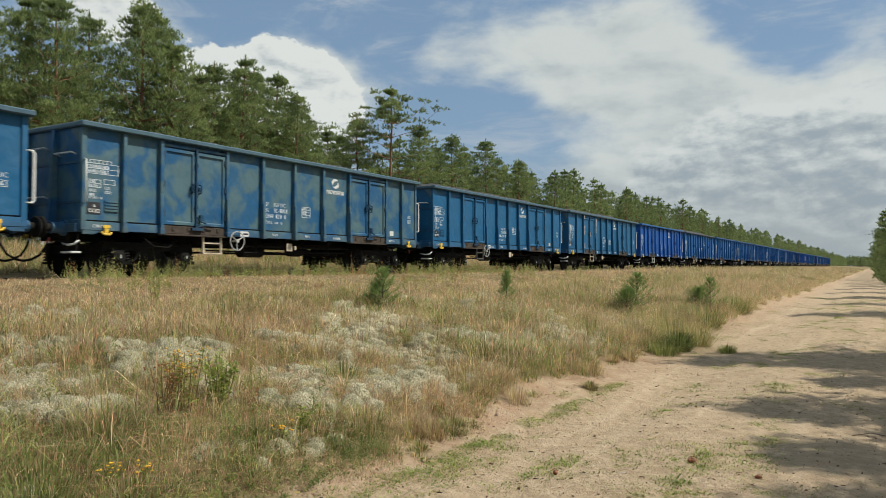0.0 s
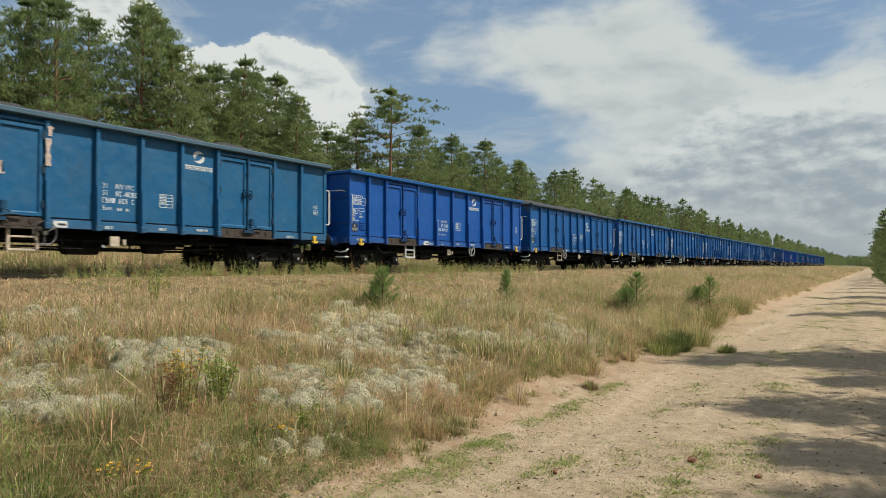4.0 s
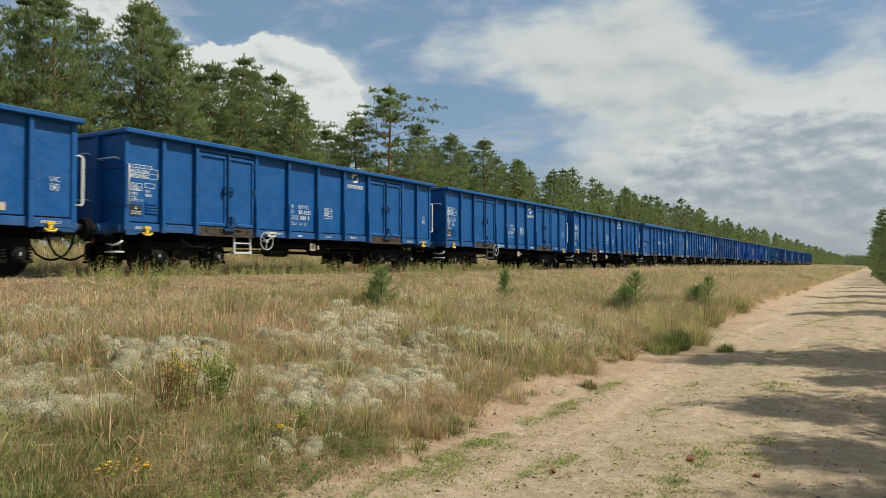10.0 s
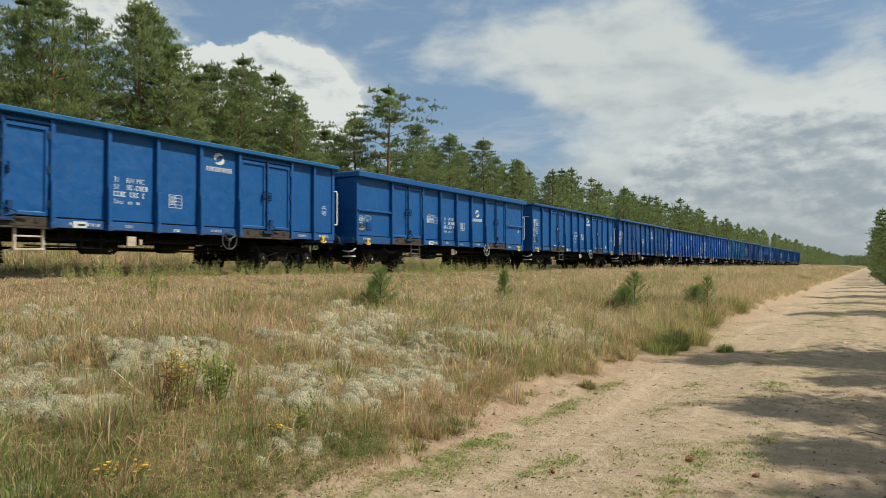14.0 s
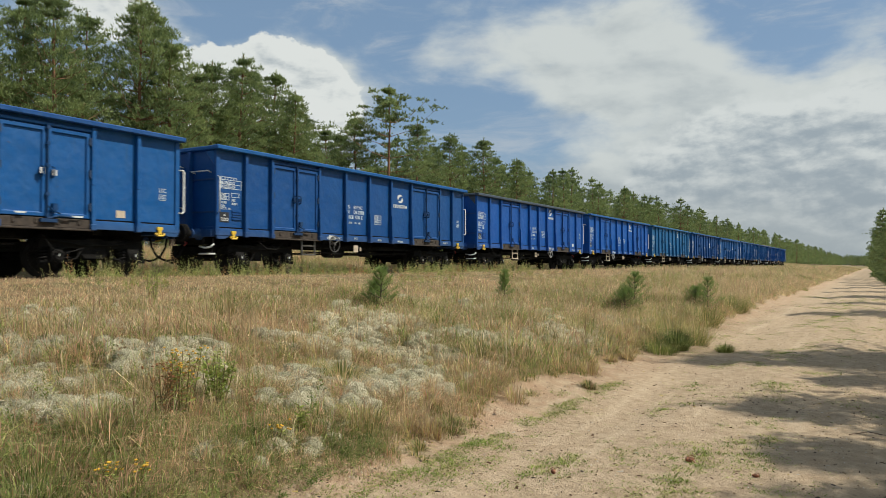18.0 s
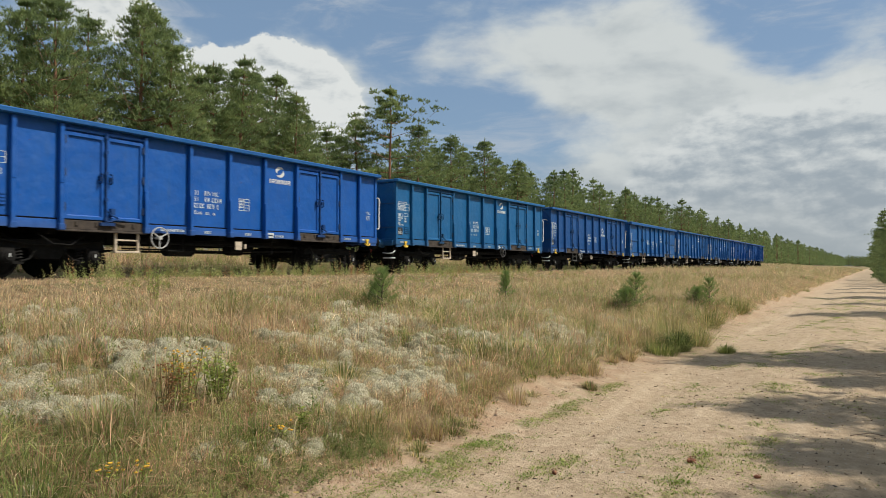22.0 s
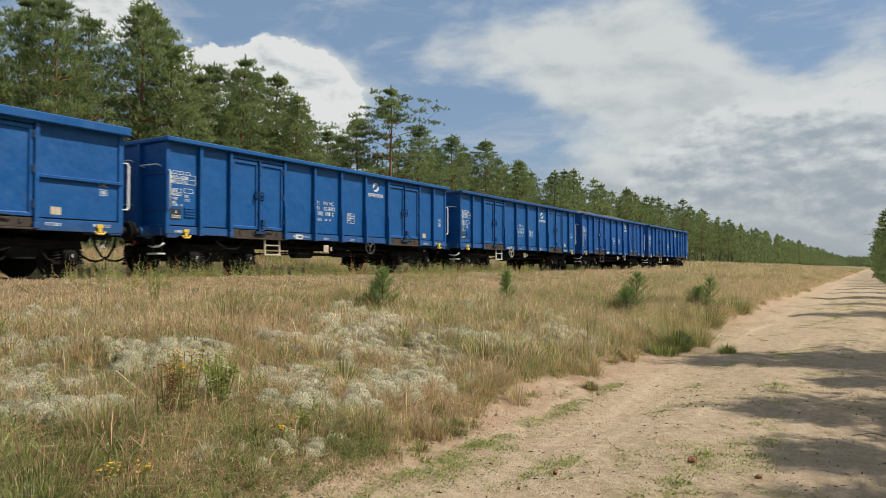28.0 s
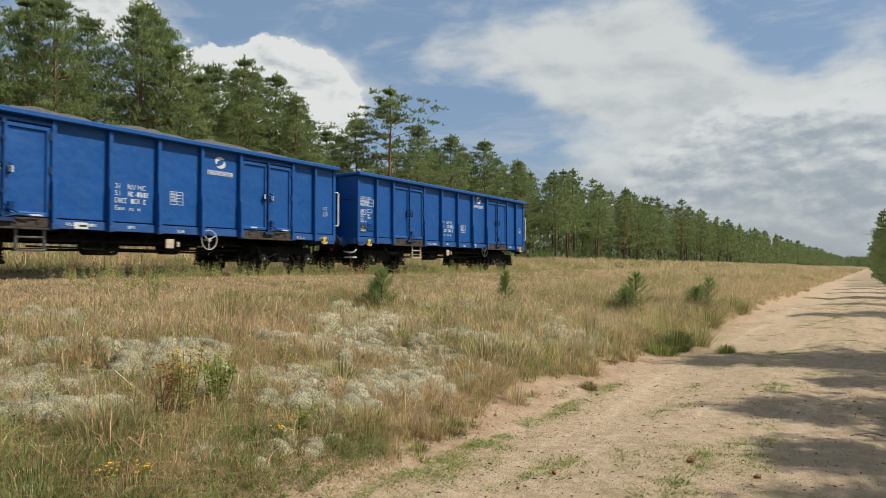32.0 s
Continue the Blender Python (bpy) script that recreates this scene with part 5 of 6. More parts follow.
# the wood on the other side of the sandy way, which throws its shade across it
SHADY = [(3.3, 13.4, 0.52), (4.4, 11.5, 0.76), (5.0, 9.9, 0.74), (4.6, 16.4, 0.95), (4.9, 8.6, 0.60), (1.35, 60.0, 0.36), (1.3, 68.0, 0.42), (1.25, 76.0, 0.46), (1.2, 85.0, 0.50), (1.1, 96.0, 0.56), (3.5, 29.2, 0.76), (3.3, 36.5, 0.72), (3.0, 43.0, 0.78), (3.0, 52.0, 0.74), (2.9, 60.0, 0.7), (2.7, 67.0, 0.62), (2.9, 74.0, 0.7),
         (5.5, -2.0, 0.9), (5.8, 3.0, 1.0), (6.7, 9.0, 0.9), (5.6, 8.2, 0.76), (6.5, 17.5, 1.0), (6.2, 24.0, 0.55), (6.8, 32.0, 1.0), (6.4, 46.0, 1.0)]
for i, (x, y, s) in enumerate(SHADY):
    stand((NEAR if y < 18 else BUSHY)[i % 2], x, y, rnd.uniform(0, 6.28), s, "Scots pine beside the sandy way", group="pines beside the way")
y = 80.0
while y < 150:
    stand(BUSHY[rnd.randrange(2)], rnd.uniform(1.0, 1.9), y, rnd.uniform(0, 6.28), rnd.uniform(0.5, 0.75), "Scots pine beside the sandy way", group="pines beside the way")
    y += 5 + y * 0.012


# ---- grass ----
PALETTE = np.array([(0.61, 0.465, 0.27), (0.68, 0.56, 0.37), (0.54, 0.33, 0.21), (0.42, 0.39, 0.15), (0.20, 0.24, 0.07), (0.32, 0.36, 0.12)])


def blades(x, y, hgt, wid, lean, tint, rng, segs=2):
    """Bent, pointed grass blades."""
    n = len(x)
    z = height(x, y) - 0.02
    a = rng.uniform(0, 2 * math.pi, n)
    dx, dy = np.cos(a), np.sin(a)
    bx = lean * hgt * np.cos(a + rng.normal(0, 0.5, n))
    by = lean * hgt * np.sin(a + rng.normal(0, 0.5, n))
    sx, sy = -dy * wid * 0.5, dx * wid * 0.5
    base = np.c_[x, y, z]
    side = np.c_[sx, sy, np.zeros(n)]
    mid = base + np.c_[bx * 0.35, by * 0.35, hgt * 0.58]
    tip = base + np.c_[bx, by, hgt * (1 - 0.25 * np.minimum(lean, 1.5))]
    if segs == 2:
        co = np.stack([base, mid + side, tip, mid - side], 1).reshape(-1, 3)
        i = np.arange(n)[:, None] * 4
        f = np.concatenate([i + np.array([[0, 1, 3]]), i + np.array([[1, 2, 3]])])
        k = 4
    else:
        co = np.stack([base - side, base + side, tip], 1).reshape(-1, 3)
        f = np.arange(n * 3).reshape(-1, 3)
        k = 3
    return co, f, np.repeat(tint, k, 0)


def dryness(x, y):
    """How green the growth is, 0 to 1, in broad patches."""
    g = vnoise(x * 0.45, y * 0.35, 21) * 0.6 + vnoise(x * 1.3, y * 1.3, 22) * 0.4
    g = g + 0.24 * np.clip((x + 5.4) / 1.4, 0, 1) * np.clip((6.5 - y) / 3, 0, 1) * (x > -13)
    return np.clip(g - np.clip((-8.0 - x) / 3.0, 0, 1) * np.where(x > -13, 0.25, 0) * np.clip((60 - y) / 30, 0.3, 1), 0, 1)


def lichen_zone(x, y):
    g = vnoise(x * 0.7, y * 0.7, 31) * 0.65 + vnoise(x * 2.0, y * 2.0, 32) * 0.35
    fall = np.clip((x + 8.9) / 1.6, 0, 1) * np.clip((-3.75 - x) / 0.5, 0, 1) * np.clip((20 - y) / 4, 0, 1)
    patch = np.exp(-((x + 3.58) / 0.20) ** 2 - ((y - 4.15) / 0.40) ** 2) * 0.6
    holes = np.clip((vnoise(x * 4.5, y * 4.5, 33) * 0.6 + vnoise(x * 9.0, y * 9.0, 34) * 0.4 - 0.38) / 0.14, 0, 1)
    return np.clip((np.clip((g - 0.43) / 0.10, 0, 1) * fall + patch) * holes, 0, 1)


def grass(seed, x0, x1, y0, y1, per_m2, hgt, wid, segs, label, thin=None, straw=0.0, clump=9, spread=0.06, over=False):
    rng = np.random.default_rng(seed)
    n = int((x1 - x0) * (y1 - y0) * per_m2)
    # blades gather in tussocks
    m = max(1, n // clump)
    tx, ty = rng.uniform(x0, x1, m), rng.uniform(y0, y1, m)
    size = rng.uniform(0.6, 1.3, m)
    pick = rng.integers(0, m, n)
    r = np.abs(rng.normal(0, spread, n)) + 0.01
    an = rng.uniform(0, 2 * math.pi, n)
    x, y = tx[pick] + r * np.cos(an), ty[pick] + r * np.sin(an)
    h = hgt * size[pick] * rng.uniform(0.35, 1.15, n)
    keep = (x < -3.1 - 0.55 * vnoise(y * 1.1, y * 0.0, 41) - 0.22 * np.clip((y - 4) / 3, 0, 1) + 0.22 * np.clip((5.0 - y) / 1.2, 0, 1)) | (x < -13)
    h = h * np.clip((-2.8 - x) / 1.0, 0.35, 1.0)
    h = h * np.where(x > -13, 1 - (1 - np.clip((y - 12) / 40, 0.32, 1)) * np.clip((-7.5 - x) / 3.5, 0, 1), 1)
    if x0 > -13.5 and not over:
        lz = lichen_zone(x, y)
        keep &= rng.random(n) > lz * 0.70
        h = h * (1 - 0.45 * lz)
    # sparse on the near left
    keep &= (y > -0.5 * x - 0.8) | (rng.random(n) < 0.15)
    if thin is not None:
        keep &= rng.random(n) < thin(x, y)
    x, y, h = x[keep], y[keep], h[keep]
    n = len(x)
    g = dryness(x, y) + rng.normal(0, 0.20, m)[pick[keep]] + rng.normal(0, 0.12, n) - straw
    c = np.select([g < 0.22, g < 0.40, g < 0.50, g < 0.62, g < 0.80], [0, 1, 0, 3, 5], 4)
    c = np.where(rng.random(n) < 0.16 + 0.36 * (rng.random(m) < 0.26)[pick[keep]], 2, c)
    tint = PALETTE[c] * rng.uniform(0.75, 1.2, (n, 1)) * rng.uniform(0.62, 1.38, m)[pick[keep]][:, None]
    lean = np.abs(rng.normal(1.05, 0.75, n))
    co, f, t = blades(x, y, h, wid * rng.uniform(0.6, 1.4, n), lean, tint, rng, segs)
    ob = new("grass", raw_mesh("grass", co, f, BLADE, t))
    return tagged(ob, label, "grass", kind="stuff")


DRY = "dry straw-coloured and green meadow grass"
grass(1, -6.2, -3.0, -2.0, 9.0, 3900, 0.17, 0.0038, 2, DRY)
grass(2, -12.9, -6.2, -3.0, 14.0, 1250, 0.29, 0.0068, 2, DRY)
grass(3, -6.2, -3.0, 9.0, 26.0, 1150, 0.34, 0.0080, 2, DRY, straw=0.08)
grass(4, -12.9, -6.2, 14.0, 40.0, 400, 0.38, 0.011, 1, DRY, straw=0.06)
grass(5, -6.2, -3.2, 26.0, 60.0, 480, 0.38, 0.012, 1, DRY, straw=0.05)
grass(6, -12.9, -3.4, 40.0, 110.0, 100, 0.46, 0.024, 1, DRY)
grass(7, -12.9, -3.4, 110.0, 320.0, 22, 0.50, 0.07, 1, DRY)
grass(8, -27.5, -18.2, -4.0, 60.0, 150, 0.50, 0.02, 1, "tall grass behind the railway line", straw=-0.05)
grass(9, -27.0, -18.2, 60.0, 300.0, 20, 0.55, 0.06, 1, "tall grass behind the railway line")
grass(10, -9.5, -3.2, -1.0, 14.0, 640, 0.22, 0.0055, 2, "tussocks of olive and russet meadow grass", straw=-0.14, clump=60, spread=0.11)
grass(11, -12.9, -3.4, 0.0, 30.0, 70, 0.48, 0.0045, 2, "thin seed stalks over the meadow", straw=0.3, clump=4, spread=0.1)

grass(13, -9.0, -3.4, 0.5, 14.0, 850, 0.15, 0.0036, 2, "short bleached and pinkish dry stems", straw=0.28, clump=14, spread=0.07, over=True)
grass(14, -9.5, -3.6, 7.5, 34.0, 230, 0.34, 0.0070, 2, "yellow-green tussocks in the meadow", straw=-0.20, clump=26, spread=0.12)
grass(12, -6.0, -3.4, 7.0, 26.0, 130, 0.60, 0.0055, 2, "pale seed stalks at the edge of the sand", straw=0.3, clump=7, spread=0.09)


def cushions(seed, n):
    """Pale cushions of lichen and cudweed: low domes of short curled shoots."""
    rng = np.random.default_rng(seed)
    x, y = rng.uniform(-9.6, -3.6, n * 5), rng.uniform(-1, 20, n * 5)
    k = (y > -0.5 * x - 0.6) & (rng.random(n * 5) < 1.25 * lichen_zone(x, y) * np.clip(1.5 - y / 16, 0.35, 1))
    x, y = x[k][:n], y[k][:n]
    m = len(x)
    rad = (0.030 + 0.090 * rng.random(m) ** 1.6) * rng.uniform(0.8, 1.15, m)
    hgt = rad * rng.uniform(0.55, 1.1, m)
    # the domes
    rings, segs = 2, 8
    vs = []
    for k in range(rings):
        el = 0.5 * math.pi * k / rings
        for s in range(segs):
            az = 2 * math.pi * (s + 0.5 * k) / segs
            wob = rng.uniform(0.68, 1.30, m)
            vs.append(np.c_[x + rad * math.cos(el) * math.cos(az) * wob, y + rad * math.cos(el) * math.sin(az) * wob, hgt * math.sin(el) * wob - (0.03 if k == 0 else 0.0)])
    vs.append(np.c_[x, y, hgt * 1.02])
    co = np.stack(vs, 1)
    co[:, :, 2] += height(x, y)[:, None]
    per = rings * segs + 1
    fs = []
    for k in range(rings - 1):
        for s in range(segs):
            a, b = k * segs + s, k * segs + (s + 1) % segs
            fs += [(a, b, a + segs), (b, b + segs, a + segs)]
    for s in range(segs):
        fs.append(((rings - 1) * segs + s, (rings - 1) * segs + (s + 1) % segs, per - 1))
    f = (np.arange(m)[:, None, None] * per + np.array(fs)[None]).reshape(-1, 3)
    ob = new("lichen", raw_mesh("lichen", co.reshape(-1, 3), f, LICHEN, smooth=True))
    tagged(ob, "pale grey-green lichen cushions among the grass", "lichen", kind="stuff")
    # the frayed outer shoots
    per = 22
    i = np.repeat(np.arange(m), per)
    a = rng.uniform(0, 2 * math.pi, m * per)
    q = np.sqrt(rng.random(m * per))
    up = np.sqrt(1 - q * q * 0.9)
    c = np.c_[x[i] + rad[i] * q * np.cos(a), y[i] + rad[i] * q * np.sin(a), height(x[i], y[i]) + hgt[i] * up]
    d = np.c_[q * np.cos(a), q * np.sin(a), up + 0.2] + rng.normal(size=(m * per, 3)) * 0.5
    d /= np.linalg.norm(d, axis=1, keepdims=True)
    s = np.cross(d, rng.normal(size=(m * per, 3)))
    s /= np.linalg.norm(s, axis=1, keepdims=True)
    l, w = rng.uniform(0.014, 0.042, (m * per, 1)), rng.uniform(0.0016, 0.0042, (m * per, 1))
    co = np.stack([c - s * w, c + s * w, c + d * l], 1).reshape(-1, 3)
    f = np.arange(m * per * 3).reshape(-1, 3)
    t = np.array([(0.56, 0.53, 0.415), (0.45, 0.43, 0.31), (0.62, 0.58, 0.47)])[rng.integers(0, 3, m)][i] * rng.uniform(0.75, 1.1, (m * per, 1))
    ob = new("lichen_shoots", raw_mesh("lichen_shoots", co, f, CUSHION, np.repeat(t, 3, 0)))
    tagged(ob, "frayed pale shoots on lichen cushions", "lichen", kind="stuff")


cushions(77, 7500)


# ---- plants that stand out ----
def young_pine(x, y, h, spread, seed):
    rng = np.random.default_rng(seed)
    b = Build()
    b.tube([(0, 0, -0.05), (0.01, 0, h * 0.5), (0, 0.01, h * 0.93)], [0.014, 0.010, 0.004], 6)
    cs, ds = [], []
    for i in range(6):
        u = 0.12 + 0.72 * i / 5
        for j in range(4):
            a = 2 * math.pi * (j + rng.uniform(-0.3, 0.3)) / 5 + i
            r = spread * (1.05 - u) * rng.uniform(0.7, 1.15)
            p0 = np.array([0, 0, h * u])
            d = np.array([math.cos(a), math.sin(a), 0.55 + 0.5 * u])
            b.tube([tuple(p0), tuple(p0 + d * r * np.array([0.6, 0.6, 0.35])), tuple(p0 + d * r)], [0.007, 0.005, 0.002], 4)
            for c in range(6):
                v = 0.25 + 0.75 * c / 5
                cs.append(p0 + d * r * v)
                ds.append(d / np.linalg.norm(d))
    for c in range(8):
        cs.append(np.array([0, 0, h * (0.55 + 0.055 * c)]))
        ds.append(np.array([0, 0, 1.0]))
    co, f = tufts(np.array(cs), np.array(ds), 17, 0.095, 0.0032, rng)
    base = tagged(new("young_pine"), "knee-high young pine growing in the meadow", "young pine", "young pines")
    base.location = (x, y, float(height(x, y)))
    part("stem", b.mesh("stem", BARK), base)
    part("needles", raw_mesh("needles", co, f, YOUNG), base)


for i, (x, y, h, s) in enumerate(((-7.62, 10.72, 0.78, 0.36), (-7.3, 15.17, 0.68, 0.20), (-4.9, 17.31, 0.95, 0.46), (-5.05, 17.0, 0.55, 0.35), (-3.94, 21.1, 0.95, 0.42), (-4.2, 20.8, 0.6, 0.4), (-8.0, 11.1, 0.4, 0.22))):
    young_pine(x, y, h, s, 200 + i)


def tussock(x, y, h, r, n, colours, seed, label="rank tuft of grass at the edge of the sand"):
    rng = np.random.default_rng(seed)
    n = int(n * 1.5)
    a, q = rng.uniform(0, 2 * math.pi, n), np.sqrt(rng.random(n)) * r
    px, py = x + q * np.cos(a) * 0.6, y + q * np.sin(a) * 0.6
    hh = h * rng.uniform(0.4, 1.1, n)
    z = height(px, py) - 0.02
    lean = np.abs(rng.normal(0.5, 0.5, n)) * (0.45 + q / r)
    side = np.c_[-np.sin(a), np.cos(a), np.zeros(n)] * (0.0016 + 0.0022 * rng.random((n, 1)))
    out_ = np.c_[np.cos(a), np.sin(a), np.zeros(n)]
    p0 = np.c_[px, py, z]
    mid = p0 + out_ * (lean * hh * 0.35)[:, None] + np.c_[np.zeros(n), np.zeros(n), hh * 0.6]
    tip = p0 + out_ * (lean * hh)[:, None] + np.c_[np.zeros(n), np.zeros(n), hh * (1 - 0.35 * lean)]
    co = np.stack([p0 - side, p0 + side, mid + side, tip, mid - side], 1).reshape(-1, 3)
    co -= np.array([x, y, float(height(x, y))])
    i = np.arange(n)[:, None] * 5
    f = np.concatenate([i + np.array([[0, 1, 2]]), i + np.array([[0, 2, 4]]), i + np.array([[4, 2, 3]])])
    t = np.repeat(np.array(colours)[rng.integers(0, len(colours), n)] * rng.uniform(0.7, 1.2, (n, 1)), 5, 0)
    ob = tagged(new("grass_tuft", raw_mesh("grass_tuft", co, f, BLADE, t)), label, "grass", "tufts of grass", "stuff")
    ob.location = (x, y, float(height(x, y)))


LUSH, STRAWY, RUSSET = [(0.13, 0.17, 0.045), (0.20, 0.24, 0.07), (0.30, 0.31, 0.10)], [(0.56, 0.43, 0.20), (0.36, 0.33, 0.12), (0.62, 0.50, 0.28)], [(0.42, 0.26, 0.155), (0.52, 0.39, 0.25)]
MEADOW = [(0.30, 0.32, 0.11), (0.40, 0.38, 0.15), (0.55, 0.45, 0.22), (0.24, 0.28, 0.09)]
TUFTS = [(-3.12, 13.75, 0.46, 0.34, 900, [(0.08, 0.105, 0.032), (0.13, 0.165, 0.05), (0.22, 0.25, 0.08)]), (-3.45, 14.5, 0.70, 0.55, 420, MEADOW + STRAWY), (-2.98, 14.7, 0.60, 0.42, 380, MEADOW + STRAWY), (-3.9, 13.2, 0.5, 0.6, 300, RUSSET + STRAWY), (-3.7, 23.2, 0.5, 0.6, 500, LUSH + MEADOW), (-3.5, 13.35, 0.42, 0.7, 170, MEADOW + STRAWY), (-3.9, 13.9, 0.60, 0.8, 200, MEADOW + STRAWY), (-3.8, 15.1, 0.60, 0.8, 160, STRAWY), (-3.25, 13.1, 0.34, 0.5, 380, LUSH), (-4.1, 16.4, 0.60, 0.8, 180, STRAWY), (-4.4, 12.4, 0.5, 0.7, 160, MEADOW + STRAWY),
         (-2.33, 14.06, 0.20, 0.26, 320, LUSH), (-3.72, 5.0, 0.24, 0.32, 260, LUSH + STRAWY), (-3.75, 2.15, 0.19, 0.5, 520, LUSH), (-3.60, 2.6, 0.15, 0.4, 380, LUSH + RUSSET), (-4.15, 2.45, 0.22, 0.4, 300, LUSH + RUSSET), (-3.95, 3.95, 0.20, 0.28, 260, LUSH), (-4.5, 3.1, 0.30, 0.4, 350, MEADOW + RUSSET),
         (-3.35, 5.83, 0.17, 0.16, 300, LUSH + RUSSET), (-3.05, 8.75, 0.13, 0.13, 260, RUSSET + LUSH), (-3.0, 7.52, 0.11, 0.12, 200, RUSSET), (-3.38, 7.3, 0.24, 0.22, 110, RUSSET + STRAWY), (-3.35, 9.6, 0.26, 0.26, 120, RUSSET + STRAWY),
         (-3.55, 18.5, 0.65, 0.6, 500, STRAWY + LUSH), (-3.6, 24.0, 0.65, 0.6, 400, LUSH + STRAWY), (-5.5, 9.3, 0.38, 0.4, 380, LUSH + STRAWY), (-6.6, 11.0, 0.42, 0.45, 320, LUSH + STRAWY), (-4.3, 8.2, 0.34, 0.4, 360, STRAWY + LUSH),
         (-5.4, 6.4, 0.30, 0.35, 320, STRAWY + RUSSET), (-7.5, 7.0, 0.34, 0.5, 380, LUSH + STRAWY), (-4.7, 5.9, 0.30, 0.35, 320, LUSH + STRAWY)]
TUFTS = [t for t in TUFTS if t[5] is not RUSSET]
for i in range(34):
    ty = 4.6 + 16 * rnd.random() ** 1.3
    TUFTS.append((-3.32 - 0.45 * rnd.random(), ty, rnd.uniform(0.08, 0.26), rnd.uniform(0.08, 0.2), rnd.randrange(50, 150), RUSSET + STRAWY))
for i in range(60):
    ty = 4.2 + 12 * rnd.random() ** 1.2
    TUFTS.append((-3.05 - 0.40 * rnd.random() - 0.05 * min(ty - 4, 8), ty, rnd.uniform(0.04, 0.12), rnd.uniform(0.06, 0.18), rnd.randrange(30, 90), LUSH + STRAWY))
for i, (x, y, h, r, n, c) in enumerate(TUFTS):
    tussock(x, y, h, r, n, c, 300 + i)


def herb(x, y, h, stems, width, head, colours, seed, name, label, leafy=26, leaf=0.035):
    """A flowering weed: several stalks, leaves all the way up, flower heads on top."""
    rng = np.random.default_rng(seed)
    b, heads = Build(), Build()
    lc, ld = [], []
    for s in range(stems):
        a, r = rng.uniform(0, 2 * math.pi), width * math.sqrt(rng.random())
        hh = h * rng.uniform(0.65, 1.05)
        tip = np.array([r * math.cos(a), r * math.sin(a), hh])
        foot = tip * np.array([0.35, 0.35, 0])
        midp = (foot + tip) / 2 + rng.normal(size=3) * 0.015
        b.tube([tuple(foot - [0, 0, 0.03]), tuple(midp), tuple(tip)], [0.0045, 0.0035, 0.002], 4)
        for k in range(leafy):
            u = rng.uniform(0.1, 0.97)
            lc.append(foot + (tip - foot) * u)
            d = rng.normal(size=3) * np.array([1, 1, 0.25]) + np.array([0, 0, 0.45])
            ld.append(d / np.linalg.norm(d))
        if head:
            for k in range(3):
                o = tip + rng.normal(size=3) * np.array([0.035, 0.035, 0.014])
                heads.lathe(o[0], o[1], o[2], "z", [(-0.006, 0.003), (0.0, 0.0115), (0.004, 0.010), (0.007, 0.0)], 6)
    lc, ld = np.array(lc), np.array(ld)
    n = len(lc)
    sd = np.cross(ld, rng.normal(size=(n, 3)))
    sd /= np.linalg.norm(sd, axis=1, keepdims=True)
    l = leaf * rng.uniform(0.6, 1.3, (n, 1))
    co = np.stack([lc, lc + ld * l * 0.5 + sd * l * 0.16, lc + ld * l, lc + ld * l * 0.5 - sd * l * 0.16], 1).reshape(-1, 3)
    t = np.repeat(np.array(colours)[rng.integers(0, len(colours), n)] * rng.uniform(0.75, 1.2, (n, 1)), 4, 0)
    base = tagged(new(name), label, "wild plant", "wild plants")
    base.location = (x, y, float(height(x, y)))
    part("stalk", b.mesh("stalk", STALK), base)["kind"] = "stuff"
    part("leaves", raw_mesh("leaves", co, np.arange(n * 4).reshape(-1, 4), BLADE, t), base)["kind"] = "stuff"
    if head:
        part("flower_head", heads.mesh("flower_head", head), base)["kind"] = "stuff"


GREENS, BROWNS = [(0.32, 0.38, 0.09), (0.42, 0.45, 0.14), (0.24, 0.31, 0.08)], [(0.34, 0.17, 0.08), (0.28, 0.24, 0.08), (0.42, 0.24, 0.10)]
herb(-4.70, 3.93, 0.58, 12, 0.15, FLOWER, GREENS + BROWNS[1:], 401, "flowering_plant", "tall wild plant with yellow-orange flower heads", 40, 0.045)
herb(-4.72, 3.78, 0.46, 9, 0.14, WITHERED, BROWNS, 402, "withered_plant", "withered reddish-brown wild plant", 34)
herb(-4.72, 4.30, 0.44, 12, 0.15, None, GREENS, 403, "flowering_plant", "green wild plant going to seed", 50, 0.05)
herb(-3.87, 4.37, 0.22, 5, 0.05, None, GREENS, 404, "wild_plant", "small bright green wild plant", 40, 0.04)
herb(-3.8, 4.05, 0.16, 4, 0.06, FLOWER, GREENS, 405, "flowering_plant", "low plant with small yellow flowers", 14)
herb(-3.87, 2.69, 0.13, 4, 0.10, FLOWER, GREENS, 406, "flowering_plant", "low plant with small yellow flowers", 12)
herb(-3.77, 2.83, 0.12, 3, 0.09, FLOWER, GREENS, 407, "flowering_plant", "low plant with small yellow flowers", 12)
herb(-9.44, 7.3, 0.55, 7, 0.2, None, GREENS, 410, "wild_plant", "tall pale green wild plant", 34, 0.05)
herb(-8.2, 3.4, 0.5, 8, 0.25, None, GREENS, 408, "wild_plant", "light green leafy wild plant", 40, 0.05)
herb(-7.7, 2.7, 0.45, 8, 0.25, None, GREENS, 409, "wild_plant", "light green leafy wild plant", 40, 0.05)


